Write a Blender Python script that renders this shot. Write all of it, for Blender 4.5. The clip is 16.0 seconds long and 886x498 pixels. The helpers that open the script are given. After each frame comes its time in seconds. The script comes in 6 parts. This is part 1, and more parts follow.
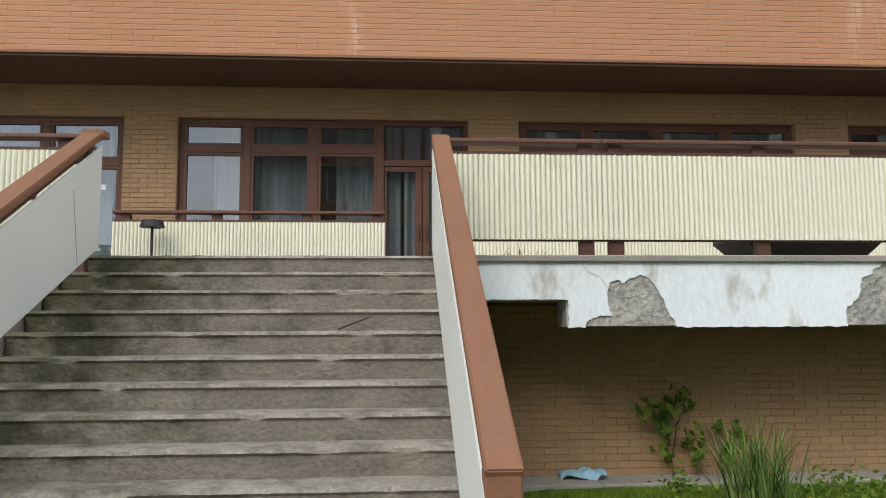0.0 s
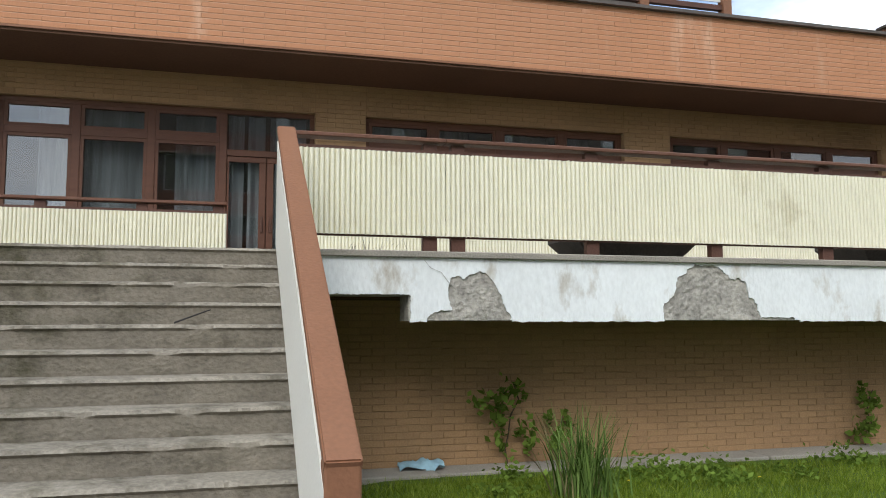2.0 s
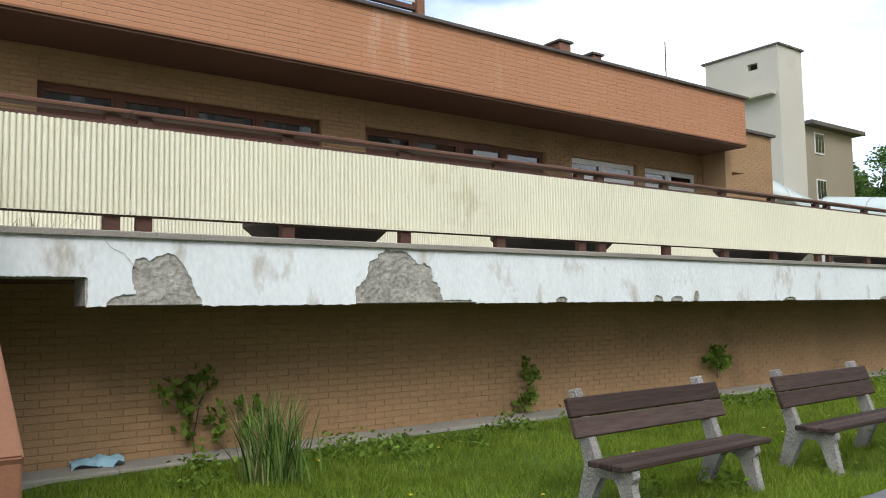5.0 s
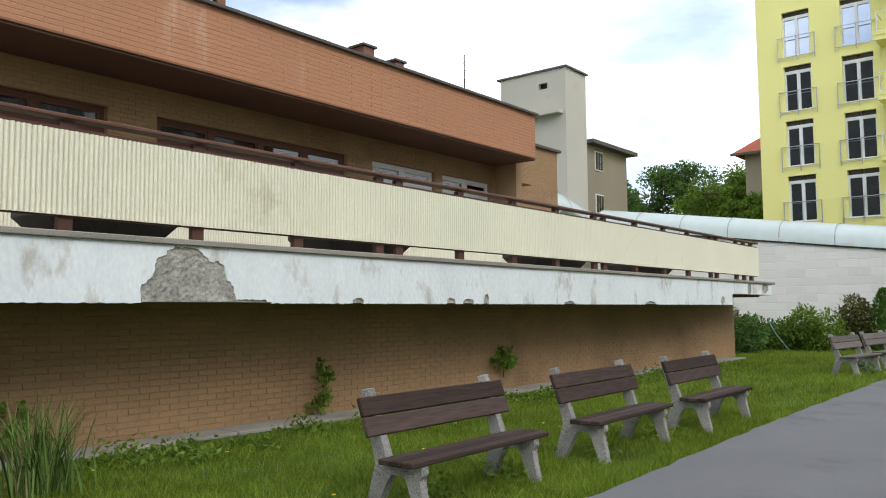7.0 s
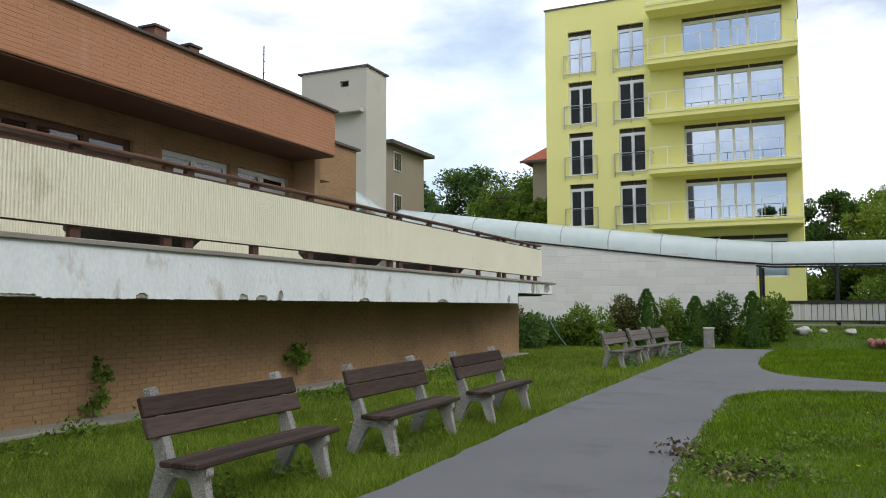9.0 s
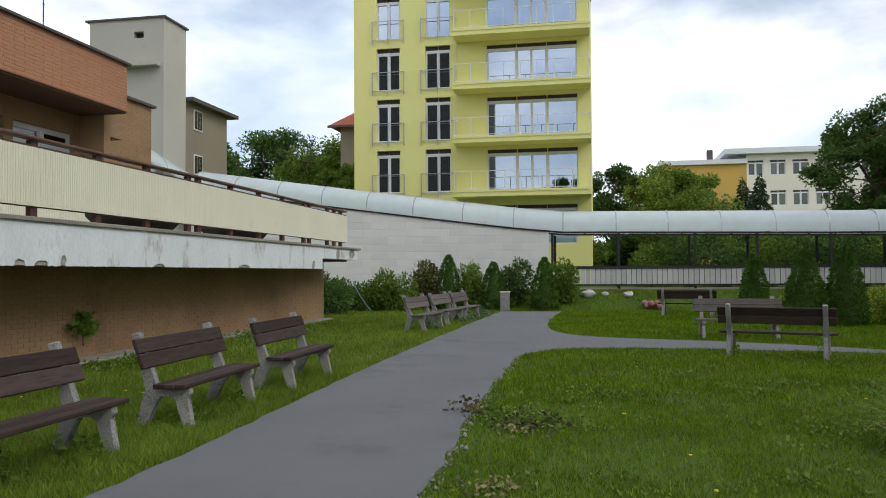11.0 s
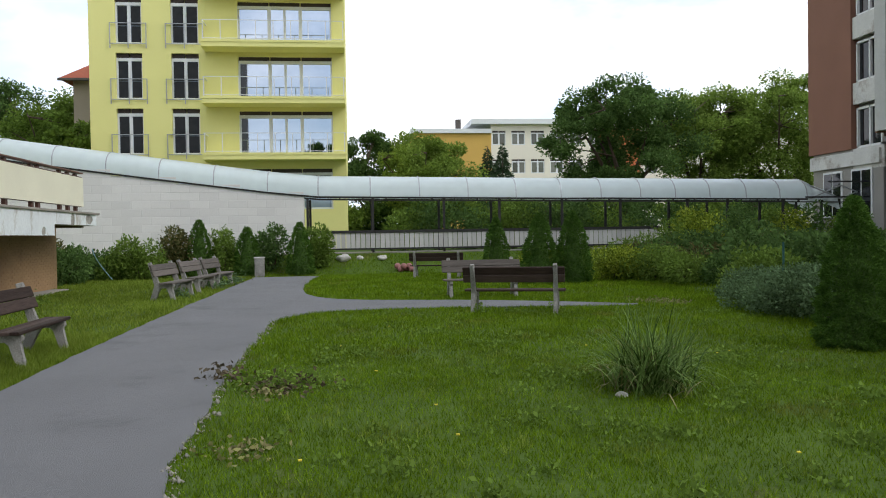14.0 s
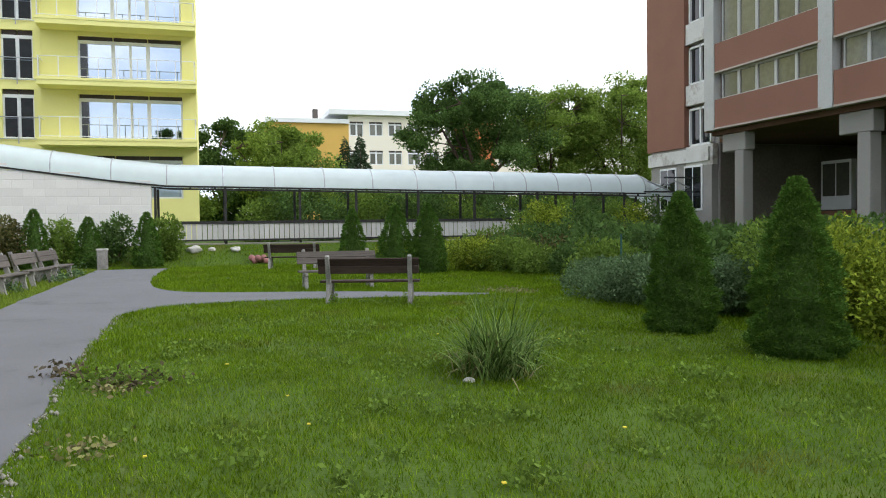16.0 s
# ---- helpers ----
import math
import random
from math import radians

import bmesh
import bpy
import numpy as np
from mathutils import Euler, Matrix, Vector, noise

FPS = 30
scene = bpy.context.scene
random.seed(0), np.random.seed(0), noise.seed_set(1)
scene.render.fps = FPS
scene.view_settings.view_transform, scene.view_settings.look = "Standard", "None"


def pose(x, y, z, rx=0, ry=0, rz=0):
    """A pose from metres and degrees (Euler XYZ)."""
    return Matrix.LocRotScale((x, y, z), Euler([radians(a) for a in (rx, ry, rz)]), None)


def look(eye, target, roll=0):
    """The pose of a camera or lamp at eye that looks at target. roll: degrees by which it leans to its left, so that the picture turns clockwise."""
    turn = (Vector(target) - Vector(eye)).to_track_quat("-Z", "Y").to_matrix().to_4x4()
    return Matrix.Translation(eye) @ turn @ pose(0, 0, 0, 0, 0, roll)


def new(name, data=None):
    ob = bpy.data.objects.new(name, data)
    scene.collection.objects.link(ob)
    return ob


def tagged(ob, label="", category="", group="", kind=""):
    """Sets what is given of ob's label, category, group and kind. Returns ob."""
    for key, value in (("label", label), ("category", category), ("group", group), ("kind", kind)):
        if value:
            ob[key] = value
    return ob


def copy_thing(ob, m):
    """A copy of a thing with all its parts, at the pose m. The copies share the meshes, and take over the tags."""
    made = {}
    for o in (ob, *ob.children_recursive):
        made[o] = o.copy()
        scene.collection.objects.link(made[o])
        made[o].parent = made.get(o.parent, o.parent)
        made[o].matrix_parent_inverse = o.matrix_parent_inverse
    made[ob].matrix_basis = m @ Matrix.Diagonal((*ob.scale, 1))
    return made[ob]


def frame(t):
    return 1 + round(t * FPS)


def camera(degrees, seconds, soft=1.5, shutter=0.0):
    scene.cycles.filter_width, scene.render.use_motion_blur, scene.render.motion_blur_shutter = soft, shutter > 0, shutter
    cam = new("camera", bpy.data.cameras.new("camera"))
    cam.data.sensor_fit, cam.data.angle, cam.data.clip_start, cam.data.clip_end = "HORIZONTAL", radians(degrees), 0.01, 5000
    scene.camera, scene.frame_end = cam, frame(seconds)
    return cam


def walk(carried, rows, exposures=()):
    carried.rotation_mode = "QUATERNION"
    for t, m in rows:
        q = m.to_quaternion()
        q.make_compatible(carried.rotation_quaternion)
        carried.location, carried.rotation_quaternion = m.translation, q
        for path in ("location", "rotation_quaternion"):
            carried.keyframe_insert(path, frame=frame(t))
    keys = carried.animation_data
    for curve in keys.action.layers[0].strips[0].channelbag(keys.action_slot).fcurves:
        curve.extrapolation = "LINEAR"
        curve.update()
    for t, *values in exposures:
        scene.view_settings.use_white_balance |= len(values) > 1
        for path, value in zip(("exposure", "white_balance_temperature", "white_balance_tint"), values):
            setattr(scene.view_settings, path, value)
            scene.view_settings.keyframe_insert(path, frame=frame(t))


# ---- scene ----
cam = camera(58.0, 16.0, soft=1.0)
PATH = [
    (0, (1.015, -0.894, 1.569), (1.149, 1.091, 1.778), -0.3),
    (0.5, (1.022, -0.925, 1.57), (1.232, 1.053, 1.776), -0.1),
    (1, (1.02, -0.938, 1.57), (1.339, 1.025, 1.779), 0.2),
    (1.5, (1.017, -0.945, 1.567), (1.423, 1.003, 1.769), 0.1),
    (2, (1.011, -0.955, 1.561), (1.526, 0.968, 1.756), -0.2),
    (2.5, (1.014, -0.961, 1.568), (1.643, 0.928, 1.757), -0.0),
    (3, (1.004, -0.954, 1.563), (1.772, 0.884, 1.75), 0.1),
    (3.5, (1.012, -0.975, 1.549), (1.888, 0.814, 1.733), -0.2),
    (4, (1.017, -0.965, 1.545), (2.001, 0.768, 1.716), -0.8),
    (6.5, (1.031, -0.955, 1.504), (2.494, 0.4, 1.661), -0.4),
    (7, (1.029, -0.975, 1.504), (2.577, 0.282, 1.66), -0.5),
    (7.5, (1.032, -0.976, 1.499), (2.656, 0.18, 1.654), -0.2),
    (8, (1.026, -0.986, 1.501), (2.722, 0.062, 1.656), -0.3),
    (8.5, (1.028, -0.992, 1.496), (2.785, -0.048, 1.651), -0.1),
    (9, (1.016, -1.01, 1.493), (2.829, -0.179, 1.64), -0.2),
    (11.5, (0.94, -1.121, 1.489), (2.922, -0.861, 1.526), -0.5),
    (12, (0.911, -1.132, 1.483), (2.906, -0.992, 1.502), -0.7),
    (12.5, (0.895, -1.14, 1.482), (2.894, -1.111, 1.485), -0.6),
    (13, (0.888, -1.136, 1.471), (2.886, -1.212, 1.46), -0.6),
    (13.5, (0.872, -1.142, 1.475), (2.865, -1.303, 1.451), -0.8),
    (14, (0.865, -1.137, 1.472), (2.852, -1.36, 1.437), -0.9),
    (14.5, (0.851, -1.155, 1.47), (2.835, -1.407, 1.427), -0.9),
    (15, (0.83, -1.159, 1.471), (2.797, -1.521, 1.424), -0.8),
    (15.5, (0.799, -1.184, 1.464), (2.743, -1.651, 1.411), -1.0),
    (16, (0.718, -1.169, 1.479), (2.635, -1.738, 1.417), -0.7),
]
walk(cam, [(t, look(eye, target, roll)) for t, eye, target, roll in PATH],
     exposures=((0, 0.40), (3.5, 0.46), (6.5, 0.28), (7.5, 0.12), (9, -0.10), (11.5, -0.3), (12.5, -0.2), (14, -0.02), (15, 0.20), (16, 0.45)))

# ---- world and sun ----
world = bpy.data.worlds.new("sky")
scene.world = world
world.use_nodes = True
wn, wl = world.node_tree.nodes, world.node_tree.links
wn.clear()
SUN_EL, SUN_AZ = 41.0, 205.0
sky = wn.new("ShaderNodeTexSky")
sky.sky_type = "NISHITA"
sky.sun_disc = False
sky.sun_elevation, sky.sun_rotation = radians(SUN_EL), radians(SUN_AZ)
sky_bg = wn.new("ShaderNodeBackground")
sky_bg.inputs["Strength"].default_value = 0.15
cloud_bg = wn.new("ShaderNodeBackground")
cloud_bg.inputs["Strength"].default_value = 1.5
coord = wn.new("ShaderNodeTexCoord")
stretch = wn.new("ShaderNodeMapping")
stretch.inputs["Scale"].default_value = (1.0, 1.0, 2.6)
stretch.inputs["Location"].default_value = (0.3, 0.1, 0.0)
cloud_noise = wn.new("ShaderNodeTexNoise")
cloud_noise.inputs["Scale"].default_value = 1.7
cloud_noise.inputs["Detail"].default_value = 7.0
cloud_noise.inputs["Roughness"].default_value = 0.55
cloud_ramp = wn.new("ShaderNodeValToRGB")
cloud_ramp.color_ramp.elements[0].position = 0.30
cloud_ramp.color_ramp.elements[1].position = 0.50
grey_noise = wn.new("ShaderNodeTexNoise")
grey_noise.inputs["Scale"].default_value = 3.5
grey_noise.inputs["Detail"].default_value = 5.0
grey_ramp = wn.new("ShaderNodeValToRGB")
grey_ramp.color_ramp.elements[0].position, grey_ramp.color_ramp.elements[0].color = 0.36, (0.60, 0.71, 0.86, 1)
grey_ramp.color_ramp.elements[1].position, grey_ramp.color_ramp.elements[1].color = 0.60, (0.96, 0.985, 1.03, 1)
sky_mix, sky_out = wn.new("ShaderNodeMixShader"), wn.new("ShaderNodeOutputWorld")
wl.new(coord.outputs["Generated"], stretch.inputs["Vector"])
wl.new(stretch.outputs["Vector"], cloud_noise.inputs["Vector"])
wl.new(stretch.outputs["Vector"], grey_noise.inputs["Vector"])
wl.new(cloud_noise.outputs["Fac"], cloud_ramp.inputs["Fac"])
wl.new(grey_noise.outputs["Fac"], grey_ramp.inputs["Fac"])
wl.new(grey_ramp.outputs["Color"], cloud_bg.inputs["Color"])
wl.new(sky.outputs["Color"], sky_bg.inputs["Color"])
wl.new(cloud_ramp.outputs["Color"], sky_mix.inputs["Fac"])
wl.new(sky_bg.outputs["Background"], sky_mix.inputs[1])
wl.new(cloud_bg.outputs["Background"], sky_mix.inputs[2])
wl.new(sky_mix.outputs["Shader"], sky_out.inputs["Surface"])

sun = new("sun", bpy.data.lights.new("sun", "SUN"))
sun.data.energy, sun.data.angle, sun.data.color = 1.15, radians(24), (1.0, 0.97, 0.92)
az, el = radians(SUN_AZ), radians(SUN_EL)
sun_dir = Vector((math.sin(az) * math.cos(el), math.cos(az) * math.cos(el), math.sin(el)))
sun.matrix_world = look(sun_dir * 60, (0, 0, 0))


# ---- materials ----
def mat(name, color, rough=0.8, fine=40.0, coarse=1.2, amount=0.25, bump=0.15, metal=0.0, random_by=None,
        random_amount=0.3, tint=None, stretch_by=(1, 1, 1), specular=0.3, through_light=0.0, stain=None, stain_scale=0.6, stain_edge=0.55, moss_shade=None):
    """A surface with grain at two scales, relief, and variation from piece to piece."""
    m = bpy.data.materials.new(name)
    m.use_nodes = True
    n, l = m.node_tree.nodes, m.node_tree.links
    bsdf = n["Principled BSDF"]
    bsdf.inputs["Roughness"].default_value = rough
    bsdf.inputs["Metallic"].default_value = metal
    bsdf.inputs["Specular IOR Level"].default_value = specular
    co, mp = n.new("ShaderNodeTexCoord"), n.new("ShaderNodeMapping")
    mp.inputs["Scale"].default_value = stretch_by
    l.new(co.outputs["Object"], mp.inputs["Vector"])
    a, b = n.new("ShaderNodeTexNoise"), n.new("ShaderNodeTexNoise")
    for node, scale, detail in ((a, fine, 4.0), (b, coarse, 6.0)):
        node.inputs["Scale"].default_value, node.inputs["Detail"].default_value = scale, detail
        l.new(mp.outputs["Vector"], node.inputs["Vector"])
    add = n.new("ShaderNodeMath")
    add.operation = "ADD"
    l.new(a.outputs["Fac"], add.inputs[0])
    l.new(b.outputs["Fac"], add.inputs[1])
    span = n.new("ShaderNodeMapRange")
    span.inputs["From Min"].default_value, span.inputs["From Max"].default_value = 0.6, 1.4
    span.inputs["To Min"].default_value, span.inputs["To Max"].default_value = 1 - amount, 1 + amount
    l.new(add.outputs[0], span.inputs["Value"])
    last = span.outputs["Result"]
    if random_by:
        if random_by == "object":
            info = n.new("ShaderNodeObjectInfo").outputs["Random"]
        else:
            info = n.new("ShaderNodeNewGeometry").outputs["Random Per Island"]
        vary = n.new("ShaderNodeMapRange")
        vary.inputs["To Min"].default_value, vary.inputs["To Max"].default_value = 1 - random_amount, 1 + random_amount
        l.new(info, vary.inputs["Value"])
        mul = n.new("ShaderNodeMath")
        mul.operation = "MULTIPLY"
        l.new(last, mul.inputs[0])
        l.new(vary.outputs["Result"], mul.inputs[1])
        last = mul.outputs[0]
    base = n.new("ShaderNodeRGB")
    base.outputs[0].default_value = (*color, 1)
    source = base.outputs[0]
    if tint:
        mix = n.new("ShaderNodeMix")
        mix.data_type = "RGBA"
        mix.inputs[6].default_value, mix.inputs[7].default_value = (*color, 1), (*tint, 1)
        l.new(info if random_by else b.outputs["Fac"], mix.inputs[0])
        source = mix.outputs[2]
    if stain:
        c = n.new("ShaderNodeTexNoise")
        c.inputs["Scale"].default_value, c.inputs["Detail"].default_value = stain_scale, 8.0
        c.inputs["Roughness"].default_value = 0.65
        l.new(mp.outputs["Vector"], c.inputs["Vector"])
        edge = n.new("ShaderNodeMapRange")
        edge.inputs["From Min"].default_value, edge.inputs["From Max"].default_value = stain_edge, stain_edge + 0.14
        l.new(c.outputs["Fac"], edge.inputs["Value"])
        mix2 = n.new("ShaderNodeMix")
        mix2.data_type = "RGBA"
        mix2.inputs[7].default_value = (*stain, 1)
        l.new(edge.outputs["Result"], mix2.inputs[0])
        l.new(source, mix2.inputs[6])
        source = mix2.outputs[2]
    # Mossy darkening that grows towards x_full, with a parapet's shade painted in.
    if moss_shade:
        moss_shade_color, x_full, x_none = moss_shade
        sep, side, d = n.new("ShaderNodeSeparateXYZ"), n.new("ShaderNodeMapRange"), n.new("ShaderNodeTexNoise")
        l.new(co.outputs["Object"], sep.inputs[0])
        side.inputs["From Min"].default_value, side.inputs["From Max"].default_value = x_none, x_full
        side.inputs["To Min"].default_value, side.inputs["To Max"].default_value = -0.22, 0.16
        l.new(sep.outputs["X"], side.inputs["Value"])
        d.inputs["Scale"].default_value, d.inputs["Detail"].default_value, d.inputs["Roughness"].default_value = 2.6, 9.0, 0.7
        l.new(mp.outputs["Vector"], d.inputs["Vector"])
        sum_up = n.new("ShaderNodeMath")
        l.new(d.outputs["Fac"], sum_up.inputs[0])
        l.new(side.outputs["Result"], sum_up.inputs[1])
        moss_shade_mask = n.new("ShaderNodeMapRange")
        moss_shade_mask.inputs["From Min"].default_value, moss_shade_mask.inputs["From Max"].default_value = 0.42, 0.66
        l.new(sum_up.outputs[0], moss_shade_mask.inputs["Value"])
        mix3 = n.new("ShaderNodeMix")
        mix3.data_type = "RGBA"
        mix3.inputs[7].default_value = (*moss_shade_color, 1)
        l.new(moss_shade_mask.outputs["Result"], mix3.inputs[0])
        l.new(source, mix3.inputs[6])
        source = mix3.outputs[2]
    scale = n.new("ShaderNodeVectorMath")
    scale.operation = "SCALE"
    l.new(source, scale.inputs[0])
    l.new(last, scale.inputs["Scale"])
    l.new(scale.outputs["Vector"], bsdf.inputs["Base Color"])
    if bump:
        bp = n.new("ShaderNodeBump")
        bp.inputs["Strength"].default_value, bp.inputs["Distance"].default_value = bump, 0.02
        l.new(add.outputs[0], bp.inputs["Height"])
        l.new(bp.outputs["Normal"], bsdf.inputs["Normal"])
    if through_light:
        tr, mx = n.new("ShaderNodeBsdfTranslucent"), n.new("ShaderNodeMixShader")
        mx.inputs[0].default_value = through_light
        l.new(scale.outputs["Vector"], tr.inputs["Color"])
        l.new(bsdf.outputs[0], mx.inputs[1])
        l.new(tr.outputs[0], mx.inputs[2])
        l.new(mx.outputs[0], n["Material Output"].inputs["Surface"])
    return m


def glass_mat(name, tint=(0.9, 0.95, 0.95), see=1.0, rough=0.0, ior=1.5):
    """A pane: clear, with a reflection that grows at a slant."""
    m = bpy.data.materials.new(name)
    m.use_nodes = True
    n, l = m.node_tree.nodes, m.node_tree.links
    n.remove(n["Principled BSDF"])
    clear, shine, mix, fr = (n.new(k) for k in ("ShaderNodeBsdfTransparent", "ShaderNodeBsdfGlossy", "ShaderNodeMixShader", "ShaderNodeFresnel"))
    clear.inputs["Color"].default_value = (*[c * see for c in tint], 1)
    shine.inputs["Roughness"].default_value = rough
    fr.inputs["IOR"].default_value = ior
    l.new(fr.outputs[0], mix.inputs[0])
    l.new(clear.outputs[0], mix.inputs[1])
    l.new(shine.outputs[0], mix.inputs[2])
    l.new(mix.outputs[0], n["Material Output"].inputs["Surface"])
    return m


M_FASCIA = mat("orange_brick", (0.465, 0.215, 0.108), 0.75, 60, 0.5, 0.10, 0.1, random_by="island", random_amount=0.035,
               tint=(0.45, 0.212, 0.112), stain=(0.60, 0.37, 0.25), stain_scale=1.3, stain_edge=0.60, stretch_by=(1, 1, 0.22))
M_FASCIA_JOINT = mat("orange_mortar", (0.55, 0.35, 0.24), 0.9, 50, 0.6, 0.2)
M_TAN = mat("tan_brick", (0.37, 0.232, 0.122), 0.8, 55, 0.6, 0.22, 0.3, random_by="island", random_amount=0.09, tint=(0.34, 0.212, 0.11), stain=(0.265, 0.165, 0.088), stain_scale=0.7, stain_edge=0.53)
M_TAN_ONE = mat("tan_brick_single", (0.37, 0.232, 0.122), 0.8, 55, 0.6, 0.18, 0.3, random_by="object", random_amount=0.12, tint=(0.34, 0.212, 0.11), stain=(0.265, 0.165, 0.088), stain_scale=0.7, stain_edge=0.53)
M_FASCIA_ONE = mat("orange_brick_single", (0.465, 0.222, 0.115), 0.75, 60, 0.5, 0.10, 0.1, random_by="object", random_amount=0.035, tint=(0.45, 0.212, 0.112))
M_TAN_JOINT = mat("tan_mortar", (0.325, 0.212, 0.118), 0.95, 60, 0.8, 0.2)
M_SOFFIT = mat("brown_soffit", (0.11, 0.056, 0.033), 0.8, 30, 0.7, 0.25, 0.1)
# Left side: dark moss that also paints the left balustrade's shade.
M_STEP = mat("step_concrete", (0.20, 0.178, 0.142), 0.95, 30, 2.4, 0.33, 0.7, stain=(0.115, 0.102, 0.077), stain_scale=2.5, stain_edge=0.54, stretch_by=(0.95, 1, 1.25), moss_shade=((0.062, 0.058, 0.032), -1.75, 0.9))
# Lighter copy of the step concrete: sky light on treads, plus some wear.
M_WORN_LIT = mat("worn_skylit_concrete", (0.275, 0.25, 0.205), 0.95, 36, 2.6, 0.40, 0.8, stain=(0.145, 0.13, 0.10), stain_scale=3.2, stain_edge=0.48, moss_shade=((0.085, 0.078, 0.048), -1.75, 0.9))
M_SLAB = mat("slab_concrete", (0.30, 0.275, 0.235), 0.95, 60, 1.2, 0.35, 0.5)
M_BROKEN = mat("broken_concrete", (0.37, 0.35, 0.31), 0.98, 26, 6, 0.5, 1.0)
M_PLASTER = mat("white_plaster", (0.77, 0.80, 0.80), 0.9, 30, 1.6, 0.11, 0.35, stain=(0.44, 0.40, 0.33), stain_scale=2.3, stain_edge=0.545, stretch_by=(1, 1, 0.5))
M_APRON = mat("apron_concrete", (0.30, 0.28, 0.24), 0.95, 60, 1.0, 0.3, 0.5)
M_CREAM = mat("cream_sheet", (0.77, 0.745, 0.59), 0.5, 50, 0.8, 0.07, 0.05, stain=(0.60, 0.56, 0.40), stain_scale=1.2, stain_edge=0.62)
M_WHITE_SHEET = mat("white_panel", (0.70, 0.69, 0.63), 0.55, 60, 0.7, 0.07, 0.05, stain=(0.45, 0.43, 0.37), stain_scale=1.5, stain_edge=0.64)
M_BROWN = mat("brown_paint", (0.225, 0.104, 0.056), 0.55, 45, 1.5, 0.15, 0.15, stain=(0.17, 0.08, 0.05), stain_scale=3.0, stain_edge=0.62)
M_CAP = mat("dark_cap_paint", (0.135, 0.062, 0.04), 0.5, 40, 1.2, 0.3, 0.2, stain=(0.21, 0.105, 0.065), stain_scale=3.0, stain_edge=0.6)
M_DARK_BROWN = mat("dark_brown_steel", (0.095, 0.045, 0.032), 0.55, 50, 2.0, 0.3, 0.2)
M_WINDOW_WOOD = mat("window_wood", (0.115, 0.05, 0.03), 0.5, 30, 2.0, 0.2, 0.1, stretch_by=(1, 1, 6))
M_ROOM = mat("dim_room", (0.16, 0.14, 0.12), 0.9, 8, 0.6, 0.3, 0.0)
# Upright streaks paint fold shade and denser overlaps into the lace colour.
M_CURTAIN = mat("fold_shaded_lace", (0.62, 0.65, 0.66), 0.9, 22, 5, 0.4, 0.1, through_light=0.3, stretch_by=(1, 1, 0.03))
M_GLASS = glass_mat("window_glass", (0.92, 0.97, 1.0), 0.76, ior=2.0)
M_DARK_GLASS = mat("dark_glass", (0.012, 0.013, 0.016), 0.03, 5, 0.4, 0.1, 0.0, specular=0.45)
M_SKY_GLASS = mat("coated_glass", (0.50, 0.55, 0.63), 0.02, 2, 0.3, 0.04, 0.0, metal=1.0)
M_ROLLER = mat("roller_box", (0.06, 0.045, 0.038), 0.6, 30, 2, 0.2, 0.1)
M_BLIND_GLASS = mat("blind_behind_glass", (0.125, 0.125, 0.10), 0.08, 6, 0.5, 0.25, 0.0, specular=0.6, random_by="object", random_amount=0.35)
M_WHITE_BRICK = mat("white_painted_brick", (0.45, 0.45, 0.43), 0.85, 20, 0.8, 0.12, 0.3, stain=(0.40, 0.38, 0.35), stain_scale=0.9, stain_edge=0.58)
M_CRUMPLED = mat("crumpled_film", (0.62, 0.68, 0.68), 0.25, 4, 1.2, 0.3, 0.9, specular=0.6, through_light=0.4)
M_WHITE_PAINT = mat("white_paint", (0.72, 0.73, 0.73), 0.45, 40, 1.0, 0.06, 0.05)
M_STEEL = mat("galvanised_steel", (0.45, 0.46, 0.47), 0.4, 40, 2.0, 0.15, 0.05, metal=0.8)
M_ASPHALT = mat("asphalt", (0.165, 0.164, 0.168), 0.92, 160, 0.8, 0.14, 0.5, stain=(0.12, 0.12, 0.122), stain_scale=0.7, stain_edge=0.56)
M_SOIL = mat("lawn_soil", (0.058, 0.105, 0.009), 1.0, 30, 0.9, 0.35, 0.6, tint=(0.07, 0.112, 0.013), stain=(0.115, 0.105, 0.03), stain_scale=0.55, stain_edge=0.60)
M_GRASS = mat("grass_blades", (0.100, 0.186, 0.006), 0.7, 5, 0.7, 0.42, 0.0, random_by="island", random_amount=0.3, tint=(0.158, 0.236, 0.013), stain=(0.185, 0.172, 0.036), stain_scale=0.8, stain_edge=0.575, specular=0.05, through_light=0.3)
# Yellowish long grass, its colour also lightened to paint in light beside the wall.
M_GRASS_LONG_LIT = mat("brightened_long_grass_blades", (0.16, 0.25, 0.017), 0.7, 3, 0.45, 0.4, 0.0, random_by="island", random_amount=0.3, tint=(0.20, 0.245, 0.045), specular=0.05, through_light=0.35)
M_TUFT = mat("reed_grass", (0.06, 0.125, 0.02), 0.6, 3, 1.5, 0.25, 0.0, random_by="island", random_amount=0.45, tint=(0.18, 0.26, 0.075), specular=0.05, through_light=0.25)
M_STRAW = mat("dry_grass", (0.30, 0.26, 0.13), 0.9, 4, 1, 0.3, 0.0, random_by="island", random_amount=0.3, tint=(0.17, 0.17, 0.05))
M_LEAF = mat("tree_leaves", (0.135, 0.215, 0.034), 0.7, 2, 0.35, 0.3, 0.0, random_by="island", random_amount=0.28, tint=(0.165, 0.245, 0.045), specular=0.05, through_light=0.35)
M_LEAF_BRIGHT = mat("bright_leaves", (0.175, 0.265, 0.045), 0.7, 2, 0.35, 0.3, 0.0, random_by="island", random_amount=0.28, tint=(0.215, 0.30, 0.06), specular=0.05, through_light=0.4)
